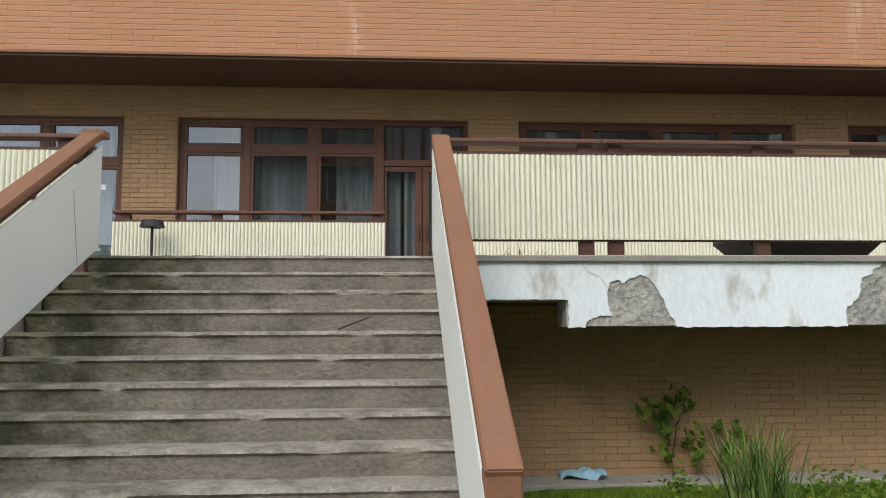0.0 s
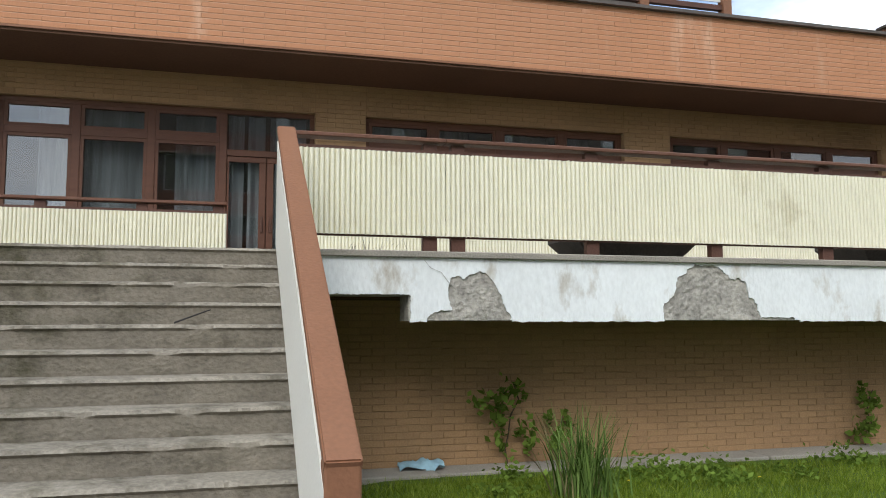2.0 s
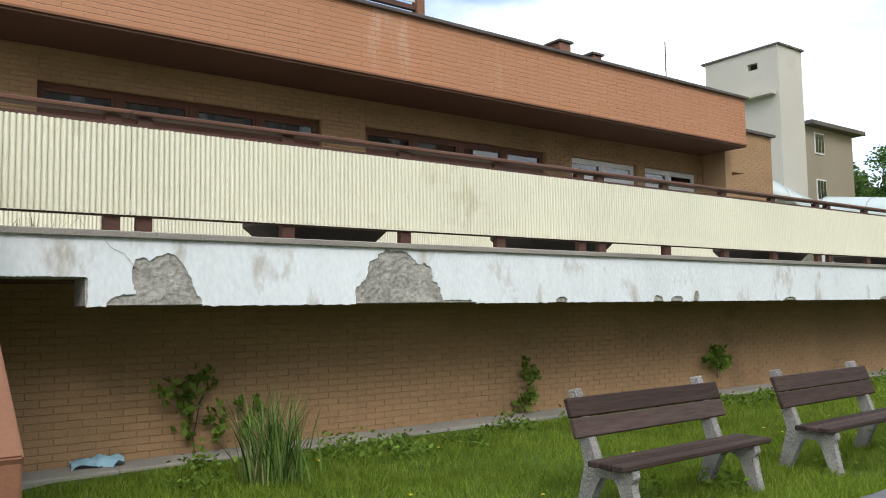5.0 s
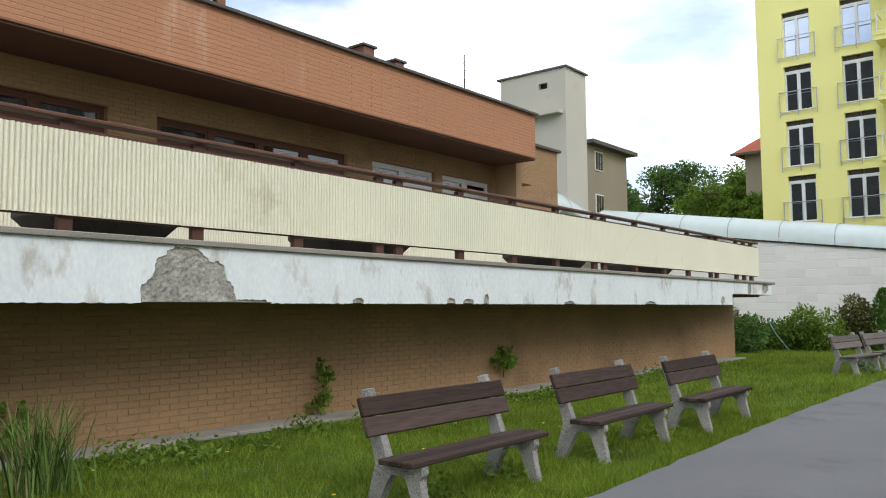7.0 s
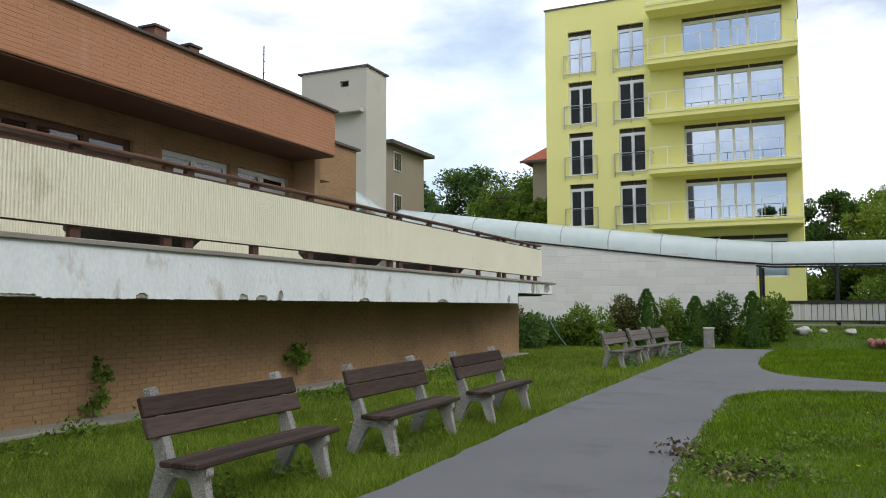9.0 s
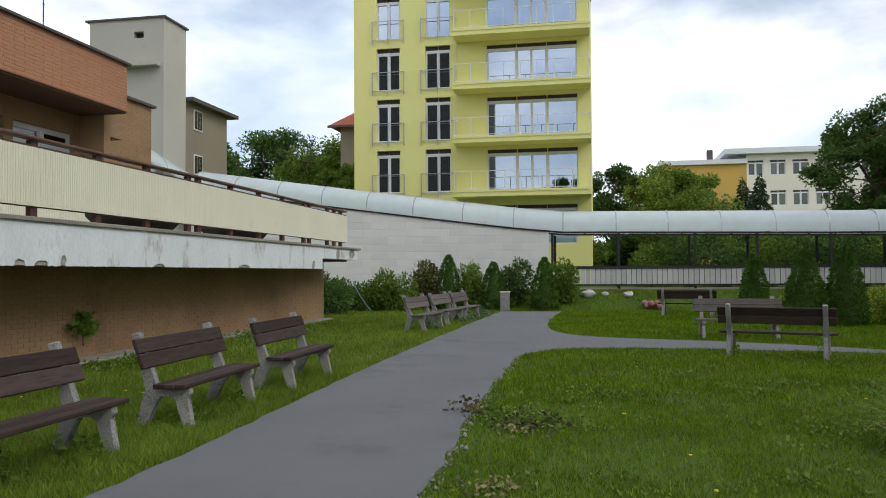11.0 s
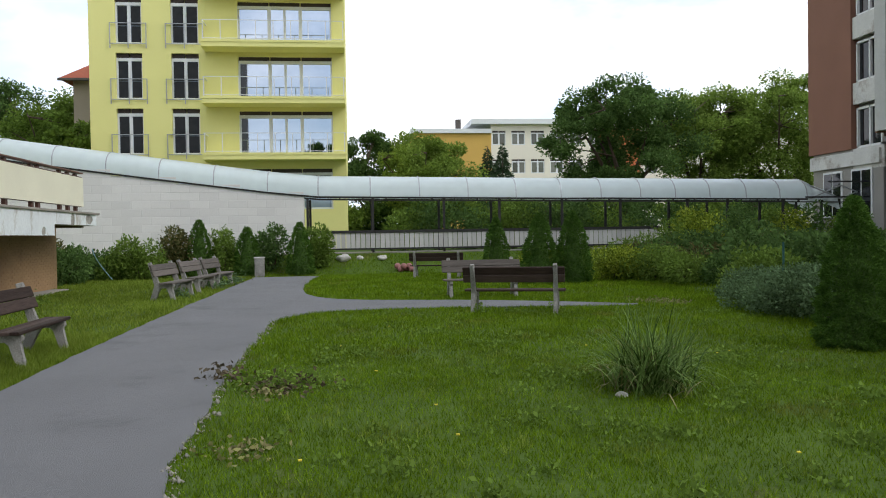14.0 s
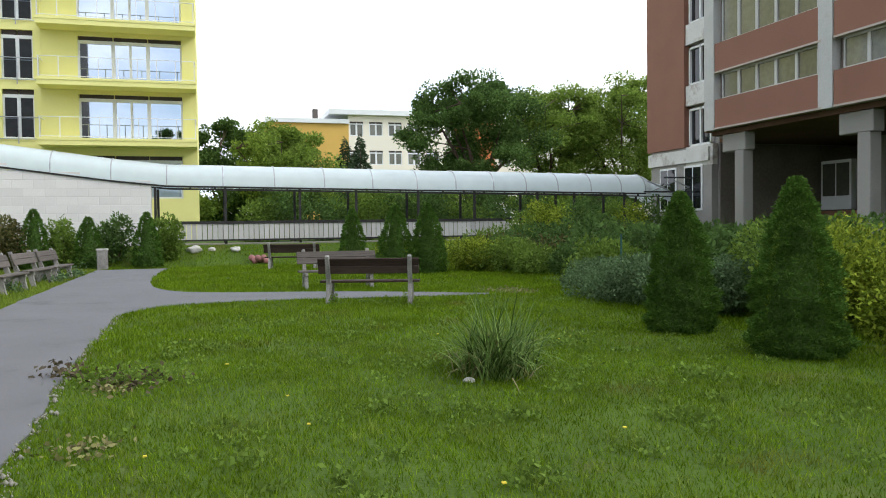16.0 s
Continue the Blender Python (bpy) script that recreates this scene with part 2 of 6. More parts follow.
M_CONIFER = mat("dark_conifer_needles", (0.035, 0.062, 0.03), 0.8, 3, 0.8, 0.3, 0.0, random_by="island", random_amount=0.3, tint=(0.05, 0.08, 0.036), specular=0.05)
M_DIRTY_WHITE = mat("stained_white_panel", (0.58, 0.575, 0.55), 0.85, 20, 1.0, 0.18, 0.2, stain=(0.27, 0.22, 0.18), stain_scale=1.1, stain_edge=0.54)
M_LEAF_DARK = mat("dark_leaves", (0.075, 0.138, 0.036), 0.7, 2, 0.35, 0.3, 0.0, random_by="island", random_amount=0.28, tint=(0.10, 0.168, 0.044), specular=0.05, through_light=0.3)
M_LEAF_LIME = mat("lime_leaves", (0.15, 0.225, 0.022), 0.6, 2, 0.9, 0.4, 0.0, random_by="island", random_amount=0.4, tint=(0.29, 0.345, 0.04), specular=0.05, through_light=0.35)
M_LEAF_SILVER = mat("silver_leaves", (0.105, 0.17, 0.068), 0.7, 2, 0.6, 0.25, 0.0, random_by="island", random_amount=0.4, tint=(0.13, 0.20, 0.095), specular=0.05, through_light=0.3)
M_LEAF_BROWN = mat("brownish_leaves", (0.075, 0.105, 0.03), 0.7, 2, 0.6, 0.3, 0.0, random_by="island", random_amount=0.4, tint=(0.14, 0.115, 0.045), specular=0.05, through_light=0.25)
M_NEEDLE = mat("spruce_needles", (0.072, 0.148, 0.024), 0.8, 6, 2.2, 0.35, 0.0, random_by="island", random_amount=0.2, tint=(0.092, 0.178, 0.03), specular=0.05, through_light=0.2)
M_BARK = mat("bark", (0.09, 0.065, 0.045), 0.95, 20, 2, 0.35, 0.8, stretch_by=(1, 1, 0.3))
M_BENCH_WOOD = mat("bench_wood", (0.048, 0.030, 0.023), 0.75, 35, 1.5, 0.4, 0.4, stretch_by=(0.12, 1, 1), random_by="object", random_amount=0.25, tint=(0.068, 0.047, 0.04), specular=0.15)
M_BENCH_GREY = mat("weathered_wood", (0.135, 0.115, 0.10), 0.8, 35, 1.5, 0.35, 0.4, stretch_by=(0.12, 1, 1), random_by="object", random_amount=0.2)
M_AGGREGATE = mat("exposed_aggregate", (0.30, 0.285, 0.265), 0.95, 75, 3, 0.6, 1.0)
M_YELLOW = mat("yellow_render", (0.82, 0.775, 0.30), 0.9, 30, 0.25, 0.05, 0.1)
M_GREY_RENDER = mat("grey_render", (0.50, 0.47, 0.41), 0.9, 20, 0.25, 0.12, 0.1, stain=(0.38, 0.35, 0.30), stain_scale=0.25, stain_edge=0.58)
M_TAUPE = mat("taupe_render", (0.30, 0.255, 0.20), 0.9, 20, 0.3, 0.15, 0.1)
M_RED_ROOF = mat("red_roof", (0.36, 0.10, 0.055), 0.8, 12, 0.5, 0.2, 0.3)
M_ROOF_DARK = mat("roof_edge", (0.10, 0.085, 0.075), 0.6, 20, 1, 0.2, 0.1)
M_BLOCK = mat("pale_block", (0.76, 0.735, 0.70), 0.95, 30, 0.5, 0.1, 0.2, random_by="island", random_amount=0.05)
M_BLOCK_ONE = mat("pale_block_single", (0.76, 0.735, 0.70), 0.95, 30, 0.5, 0.1, 0.2, random_by="object", random_amount=0.05)
M_BLOCK_JOINT = mat("block_joint", (0.66, 0.63, 0.60), 0.95, 30, 0.5, 0.1)
M_POLY = mat("polycarbonate", (0.74, 0.82, 0.82), 0.22, 2, 0.35, 0.07, 0.0, specular=0.6, through_light=0.35)
M_FENCE = mat("pale_fence_board", (0.52, 0.50, 0.48), 0.8, 20, 1, 0.15, 0.1, random_by="object", random_amount=0.12)
M_PANEL_BROWN = mat("brown_facade_panel", (0.235, 0.115, 0.08), 0.85, 40, 0.4, 0.12, 0.2)
M_PANEL_GREY = mat("grey_concrete_panel", (0.28, 0.268, 0.25), 0.95, 30, 0.5, 0.25, 0.3)
M_OCHRE = mat("ochre_render", (0.60, 0.38, 0.10), 0.9, 10, 0.2, 0.08, 0.0)
M_CREAM_RENDER = mat("cream_render", (0.80, 0.74, 0.62), 0.9, 10, 0.2, 0.08, 0.0)
M_ORANGE_RENDER = mat("orange_render", (0.62, 0.20, 0.08), 0.9, 10, 0.2, 0.08, 0.0)
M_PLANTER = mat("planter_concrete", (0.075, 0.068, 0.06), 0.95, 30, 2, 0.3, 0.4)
M_BLUE = mat("blue_plastic", (0.28, 0.46, 0.55), 0.5, 20, 6, 0.2, 0.4)
M_PINK = mat("faded_red_plastic", (0.34, 0.15, 0.14), 0.6, 20, 4, 0.2, 0.2)
M_STONE = mat("pale_stone", (0.52, 0.50, 0.46), 0.9, 20, 3, 0.2, 0.6)
M_BLACK = mat("black_steel", (0.03, 0.028, 0.027), 0.6, 40, 2, 0.3, 0.1)
M_TRIM_LIGHT = mat("light_metal_trim", (0.40, 0.34, 0.29), 0.5, 40, 2, 0.15, 0.1)


# ---- building blocks ----
def bm_box(bm, x0, x1, y0, y1, z0, z1, bevel=0.0):
    """Adds a box, with its edges eased if bevel is given."""
    made = bmesh.ops.create_cube(bm, size=1.0, matrix=Matrix.Translation(((x0 + x1) / 2, (y0 + y1) / 2, (z0 + z1) / 2)) @ Matrix.Diagonal((abs(x1 - x0), abs(y1 - y0), abs(z1 - z0), 1)))
    if bevel:
        edges = list({e for v in made["verts"] for e in v.link_edges})
        bmesh.ops.bevel(bm, geom=edges, offset=bevel, segments=1, affect="EDGES")
    return bm


def boxes(*rows, bevel=0.0):
    bm = bmesh.new()
    for row in rows:
        bm_box(bm, *row, bevel=bevel)
    return bm


def bm_beam(bm, a, b, w, h, up=(0, 0, 1)):
    """Adds a bar from a to b, w wide and h high."""
    a, b, up = Vector(a), Vector(b), Vector(up)
    d = b - a
    side = d.cross(up)
    if side.length < 1e-6:
        side = Vector((1, 0, 0))
    side.normalize()
    top = side.cross(d).normalized()
    m = Matrix((side, d.normalized(), top)).transposed().to_4x4()
    bmesh.ops.create_cube(bm, size=1.0, matrix=Matrix.Translation((a + b) / 2) @ m @ Matrix.Diagonal((w, d.length, h, 1)))
    return bm


def bm_tube(bm, a, b, r0, r1=None, n=8):
    a, b = Vector(a), Vector(b)
    d = b - a
    q = d.to_track_quat("Z", "Y").to_matrix().to_4x4()
    bmesh.ops.create_cone(bm, cap_ends=True, segments=n, radius1=r0, radius2=r0 if r1 is None else r1, depth=d.length, matrix=Matrix.Translation((a + b) / 2) @ q)
    return bm


def mesh_of(name, bm, material, smooth=False):
    me = bpy.data.meshes.new(name)
    bmesh.ops.recalc_face_normals(bm, faces=bm.faces)
    bm.to_mesh(me)
    bm.free()
    me.materials.append(material)
    if smooth:
        me.polygons.foreach_set("use_smooth", [True] * len(me.polygons))
    return me


def np_mesh(name, verts, faces, material):
    me = bpy.data.meshes.new(name)
    verts, faces = np.asarray(verts, np.float32), np.asarray(faces, np.int32)
    k = faces.shape[1]
    me.vertices.add(len(verts))
    me.vertices.foreach_set("co", verts.ravel())
    me.loops.add(faces.size)
    me.loops.foreach_set("vertex_index", faces.ravel())
    me.polygons.add(len(faces))
    me.polygons.foreach_set("loop_start", np.arange(0, faces.size, k, dtype=np.int32))
    me.update(calc_edges=True)
    me.materials.append(material)
    return me


def part(name, bm, material, parent=None, label="", smooth=False):
    ob = new(name, mesh_of(name, bm, material, smooth) if isinstance(bm, bmesh.types.BMesh) else bm)
    ob.parent = parent
    if label:
        ob["label"] = label
    return ob


def thing(name, m, label, category, group="", kind=""):
    ob = new(name)
    ob.empty_display_size = 0.2
    ob.matrix_world = m
    return tagged(ob, label, category, group, kind)


def structure(name, bm, material, label, category, smooth=False):
    return tagged(part(name, bm, material, None, "", smooth), label, category, "", "structure")


def smoothstep(a, b, v):
    t = np.clip((np.asarray(v, float) - a) / (b - a), 0, 1)
    return t * t * (3 - 2 * t)


def brickwork(parent, rects, at, along, out, length, height, joint, depth, material, single_material, single, seed=1, name="brick", uneven=1.0, end_joint=None):
    """Running-bond bricks on rects (u0, u1, z0, z1) of a wall through at, running along, facing out. Those within the stretch
    single (u0, u1, z0, z1) are objects of their own, at most 300; the rest is one mesh."""
    rng = np.random.RandomState(seed)
    end_joint = joint if end_joint is None else end_joint
    at, along, out = np.array(at, float), np.array(along, float), np.array(out, float)
    up = np.array((0, 0, 1.0))
    zmin = min(r[2] for r in rects)
    u_low = min(r[0] for r in rects)
    cells, ones = [], []
    for u0, u1, z0, z1 in rects:
        row0, row1 = int(np.floor((z0 - zmin) / height + 1e-6)), int(np.ceil((z1 - zmin) / height - 1e-6))
        for row in range(row0, row1):
            za, zb = max(z0, zmin + row * height) + joint / 2, min(z1, zmin + (row + 1) * height) - joint / 2
            if zb - za < 0.008:
                continue
            start = u_low - (row % 2) * length / 2
            k = int(np.floor((u0 - start) / length))
            while start + k * length < u1:
                ua, ub = start + k * length, start + (k + 1) * length
                full = ua >= u0 - 1e-6 and ub <= u1 + 1e-6
                ua, ub = max(ua, u0) + end_joint / 2, min(ub, u1) - end_joint / 2
                k += 1
                if ub - ua < 0.02:
                    continue
                if single and full and single[0] <= ua and ub <= single[1] and single[2] <= za and zb <= single[3] and len(ones) < 300:
                    ones.append((ua, za))
                else:
                    cells.append((ua, ub, za, zb))
    c = np.array(cells)
    proud = depth * (1.0 + 0.5 * uneven * (rng.rand(len(c), 1) - 0.5))
    corner = [(0, 2, 0), (1, 2, 0), (1, 3, 0), (0, 3, 0), (0, 2, 1), (1, 2, 1), (1, 3, 1), (0, 3, 1)]
    e = 0.12 * height
    verts = np.zeros((len(c), 8, 3))
    for i, (u, z, o) in enumerate(corner):
        inset = (e * 0.35) if o else 0.0
        uu = c[:, u:u + 1] + (inset if u == 0 else -inset) + (rng.rand(len(c), 1) - 0.5) * 0.004 * min(1.0, uneven * 2)
        zz = c[:, z:z + 1] + (inset if z == 2 else -inset) + (rng.rand(len(c), 1) - 0.5) * 0.005
        verts[:, i] = at + uu * along + zz * up + (proud if o else 0.0) * out
    quads = np.array([(4, 5, 6, 7), (0, 1, 5, 4), (1, 2, 6, 5), (2, 3, 7, 6), (3, 0, 4, 7)])
    faces = (quads[None] + 8 * np.arange(len(c))[:, None, None]).reshape(-1, 4)
    rest = part(name + "_courses", np_mesh(name + "_courses", verts.reshape(-1, 3), faces, material), None, parent)
    rest.data.polygons.foreach_set("use_smooth", [False] * len(rest.data.polygons))
    rest["kind"] = "stuff"
    if ones:
        l2, h2 = length - end_joint, height - joint
        v = []
        for i, (u, z, o) in enumerate(corner):
            inset = (e * 0.35) if o else 0.0
            v.append(along * ((inset if u == 0 else l2 - inset)) + up * (inset if z == 2 else h2 - inset) + out * (depth if o else 0.0))
        me = np_mesh(name, np.array(v), quads, single_material)
        me.polygons.foreach_set("use_smooth", [False] * len(me.polygons))
        for ua, za in ones:
            b = new(name, me)
            b.location = at + along * ua + up * za + out * (rng.rand() - 0.5) * depth * 0.4 * uneven
            b.parent = parent


def leaf_mesh(name, centres, normals, size, material, rng, aspect=0.6, spread=1.0):
    """One mesh of small leaves: a bent pair of faces at each centre."""
    n = len(centres)
    d = normals + spread * rng.randn(n, 3)
    d /= np.linalg.norm(d, axis=1, keepdims=True) + 1e-9
    side = np.cross(d, rng.randn(n, 3))
    side /= np.linalg.norm(side, axis=1, keepdims=True) + 1e-9
    lift = np.cross(side, d)
    s = size * (0.6 + 0.8 * rng.rand(n, 1))
    tip, root = centres + d * s, centres - d * s * 0.2
    left, right = centres + d * s * 0.4 + side * s * aspect * 0.5 + lift * s * 0.12, centres + d * s * 0.4 - side * s * aspect * 0.5 + lift * s * 0.12
    verts = np.stack([root, right, tip, left], 1).reshape(-1, 3)
    return np_mesh(name, verts, np.arange(4 * n).reshape(-1, 4), material)


# ---- ground ----
def ground_height(x, y):
    x, y = np.asarray(x, float), np.asarray(y, float)
    near_wall = 0.10 * smoothstep(3.8, 6.6, y) * smoothstep(1.5, 2.6, x) * (1 - smoothstep(24, 27, x))
    bank = 0.75 * smoothstep(31.5, 34.3, x)
    side = 0.5 * smoothstep(-9.0, -13.5, y) * smoothstep(4, 7, x) * (1 - smoothstep(30, 34, x))
    return near_wall + np.maximum(bank, side)


def inside(poly, x, y):
    hit = np.zeros(np.shape(x), bool)
    for (xa, ya), (xb, yb) in zip(poly, poly[1:] + poly[:1]):
        if ya == yb:
            continue
        cross = ((ya > y) != (yb > y)) & (x < (xb - xa) * (y - ya) / (yb - ya) + xa)
        hit ^= cross
    return hit


def smooth_line(points, step, wobble, seed):
    """A line through the points, rounded at the corners, with a slightly ragged edge."""
    rng, out = random.Random(seed), []
    p = [Vector(v) for v in points]
    for i in range(len(p) - 1):
        a, b, c, d = p[max(i - 1, 0)], p[i], p[i + 1], p[min(i + 2, len(p) - 1)]
        n = max(1, int((c - b).length / step))
        for k in range(n):
            t = k / n
            v = 0.5 * (2 * b + (c - a) * t + (2 * a - 5 * b + 4 * c - d) * t * t + (3 * b - a - 3 * c + d) * t ** 3)
            out.append((v.x + rng.uniform(-wobble, wobble), v.y + rng.uniform(-wobble, wobble)))
    return out + [tuple(p[-1])]


fine_x, fine_y = np.arange(-8, 46.01, 0.5), np.arange(-30, 14.01, 0.5)
far_low, far_high = np.array([-2500, -900, -300, -100, -40, -20, -12.0]), np.array([60, 90, 150, 300, 900, 2500.0])
gx = np.concatenate([far_low, fine_x, far_high])
gy = np.concatenate([far_low - 30, fine_y, far_high])
GX, GY = np.meshgrid(gx, gy, indexing="ij")
gv = np.stack([GX, GY, ground_height(GX, GY)], -1).reshape(-1, 3)
ix, iy = np.meshgrid(np.arange(len(gx) - 1), np.arange(len(gy) - 1), indexing="ij")
first = (ix * len(gy) + iy).ravel()
gf = np.stack([first, first + len(gy), first + len(gy) + 1, first + 1], 1)
structure("ground", np_mesh("ground", gv, gf, M_SOIL), None, "uneven mown lawn soil under patchy green grass", "ground")

PATH_EDGE = smooth_line([(-14, 2.3), (2, 2.3), (7, 2.25), (12, 2.42), (17, 2.48), (24, 2.5), (31, 2.5)], 0.35, 0.025, 3)
PATH_EDGE += smooth_line([(31, 0.1), (27.7, 0.3), (23.4, 0.27), (20.6, -0.2), (19.3, -1.3), (18.5, -3.6), (17.6, -5.4), (16.6, -6.9)], 0.3, 0.02, 4)
PATH_EDGE += smooth_line([(16.3, -6.7), (16.5, -5.2), (16.75, -3.5), (16.8, -1.6), (16.3, -0.3), (15, 0.25), (12.4, 0.25), (9.2, 0.2), (7.4, 0.1),
                          (5.9, 0.02), (4.6, -0.5), (3.4, -1.6), (2.2, -3.6), (1.6, -8), (-14, -8)], 0.3, 0.03, 5)
bm = bmesh.new()
bm.faces.new([bm.verts.new((x, y, 0.018)) for x, y in PATH_EDGE])
low = [bm.verts.new((x, y, -0.05)) for x, y in PATH_EDGE]
bm.verts.ensure_lookup_table()
count = len(PATH_EDGE)
for i in range(count):
    j = (i + 1) % count
    bm.faces.new((bm.verts[i], low[i], low[j], bm.verts[j]))
bmesh.ops.triangulate(bm, faces=[f for f in bm.faces if len(f.verts) > 4])
structure("road_path", bm, M_ASPHALT, "worn grey asphalt garden path with ragged edges and a curved branch", "path")

bm = bmesh.new()
for i in range(18):
    x0 = 1.8 + i * 1.25
    bm_box(bm, x0, x0 + 1.24, 6.75 + 0.05 * math.sin(i * 2.3), 7.25, -0.1, 0.135 + 0.006 * math.sin(i * 5.1), 0.012)
structure("pavement_apron", bm, M_APRON, "cracked grey concrete apron along the foot of the brick wall", "pavement")

# ---- terrace ----
X_END = 24.2
structure("wall_lower", boxes((1.5, 24.7, 7.265, 7.7, -0.1, 2.0)), M_TAN_JOINT, "tan brick retaining wall under the terrace", "wall")
structure("wall_lower_end", boxes((24.4, 24.68, 7.7, 10.8, -0.1, 2.0)), M_TAN_JOINT, "tan brick end wall under the terrace", "wall")
structure("wall_stair_side", boxes((1.5, 1.7, 3.2, 7.1, -0.1, 0.5)), M_SLAB, "grey concrete cheek beside the stairs", "wall")
structure("floor_terrace", boxes((-14, -1.75, 6.05, 10.84, 1.9, 2.25), (-1.75, 1.5, 6.35, 10.84, 1.9, 2.25), (1.5, X_END + 0.5, 6.05, 10.84, 2.19, 2.25), bevel=0.008), M_SLAB,
          "weathered grey concrete terrace slab with a thin lip", "terrace")
beam = structure("trim_terrace_beam", boxes((2.58, 21.3, 6.112, 6.5, 1.62, 2.19), (1.5, 2.58, 6.112, 6.5, 1.85, 2.19), (21.3, X_END + 0.3, 6.112, 6.5, 1.88, 2.19)), M_BROKEN,
                 "concrete terrace edge beam with flaking white plaster", "beam")
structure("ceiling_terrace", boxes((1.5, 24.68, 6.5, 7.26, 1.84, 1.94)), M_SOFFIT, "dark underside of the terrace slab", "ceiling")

# plaster skin with broken-out patches
CELL = 0.016
px, pz = np.arange(1.5, X_END + 0.3, CELL), np.arange(1.61, 2.189, CELL)
PATCHES = ((3.20, 1.58, 0.28, 0.50, 0.40), (5.68, 1.55, 0.55, 0.60, 0.15), (8.05, 1.60, 0.10, 0.07, 0), (9.9, 1.6, 0.10, 0.09, 0), (10.3, 1.6, 0.14, 0.07, 0),
           (10.75, 1.63, 0.06, 0.12, 0), (13.2, 1.6, 0.2, 0.05, 0), (16.5, 1.6, 0.3, 0.06, 0), (22.6, 2.0, 0.15, 0.2, 0), (20.6, 1.7, 0.12, 0.1, 0), (2.95, 1.60, 0.2, 0.10, 0),
           (23.9, 2.05, 0.3, 0.12, 0), (6.4, 1.6, 0.3, 0.04, 0))
bm = bmesh.new()
grid = {}
for i, x in enumerate(px):
    for j, z in enumerate(pz):
        if (x < 2.58 and z < 1.84) or (x > 21.3 and z < 1.87):
            continue
        jag = noise.noise(Vector((x * 5.0, z * 5.0, 1.0))) * 0.40 + noise.noise(Vector((x * 17.0, z * 17.0, 4.0))) * 0.10
        if any(((x - cx - lean * (1.85 - z)) / rx) ** 2 + ((z - cz) / rz) ** 2 < 1 + jag for cx, cz, rx, rz, lean in PATCHES):
            continue
        vs = []
        for a, b in ((i, j), (i + 1, j), (i + 1, j + 1), (i, j + 1)):
            if (a, b) not in grid:
                gxx, gzz = 1.5 + a * CELL, 1.61 + b * CELL
                grid[a, b] = bm.verts.new((gxx + 0.008 * noise.noise(Vector((a * 0.7, b * 0.7, 0))), 6.11, min(gzz, 2.189) + (0.006 * noise.noise(Vector((a * 0.5, b, 9))) if b else 0.012 * noise.noise(Vector((a * 0.21, 3, 9))))))
            vs.append(grid[a, b])
        bm.faces.new(vs)
torn = [v for v in bm.verts if v.is_boundary and 1.63 < v.co.z < 2.17 and 1.52 < v.co.x < X_END + 0.28]
for _ in range(4):
    bmesh.ops.smooth_vert(bm, verts=torn, factor=0.5, use_axis_x=True, use_axis_z=True)
for v in torn:
    v.co.x += 0.010 * noise.noise(Vector((v.co.x * 38, v.co.z * 38, 6)))
    v.co.z += 0.010 * noise.noise(Vector((v.co.x * 38, v.co.z * 38, 16)))
out = bmesh.ops.extrude_face_region(bm, geom=list(bm.faces))
for v in out["geom"]:
    if isinstance(v, bmesh.types.BMVert):
        v.co.y = 6.09 + 0.005 * noise.noise(Vector((v.co.x * 2.5, v.co.z * 2.5, 2)))
part("plaster", bm, M_PLASTER, beam, "cracked white plaster skin with broken patches")
bm = bmesh.new()
rows = [[bm.verts.new((x, 6.106 - 0.006 * noise.noise(Vector((x * 6, z * 6, 3))) - 0.007 * noise.noise(Vector((x * 21, z * 21, 7))), z)) for z in np.arange(1.625, 2.16, 0.018)] for x in np.arange(2.62, 6.6, 0.018)]
for a, b in zip(rows, rows[1:]):
    for k in range(len(a) - 1):
        bm.faces.new((a[k], b[k], b[k + 1], a[k + 1]))
part("broken_core", bm, M_BROKEN, beam, "crumbling grey concrete behind the lost plaster")
for line in (((2.72, 2.17), (2.78, 2.10), (2.88, 2.06), (2.95, 1.97), (3.02, 1.90)),):
    bm = bmesh.new()
    for (xa, za), (xb, zb) in zip(line, line[1:]):
        bm_beam(bm, (xa, 6.084, za), (xb, 6.084, zb), 0.003, 0.003)
    part("crack", bm, M_BROKEN, beam)

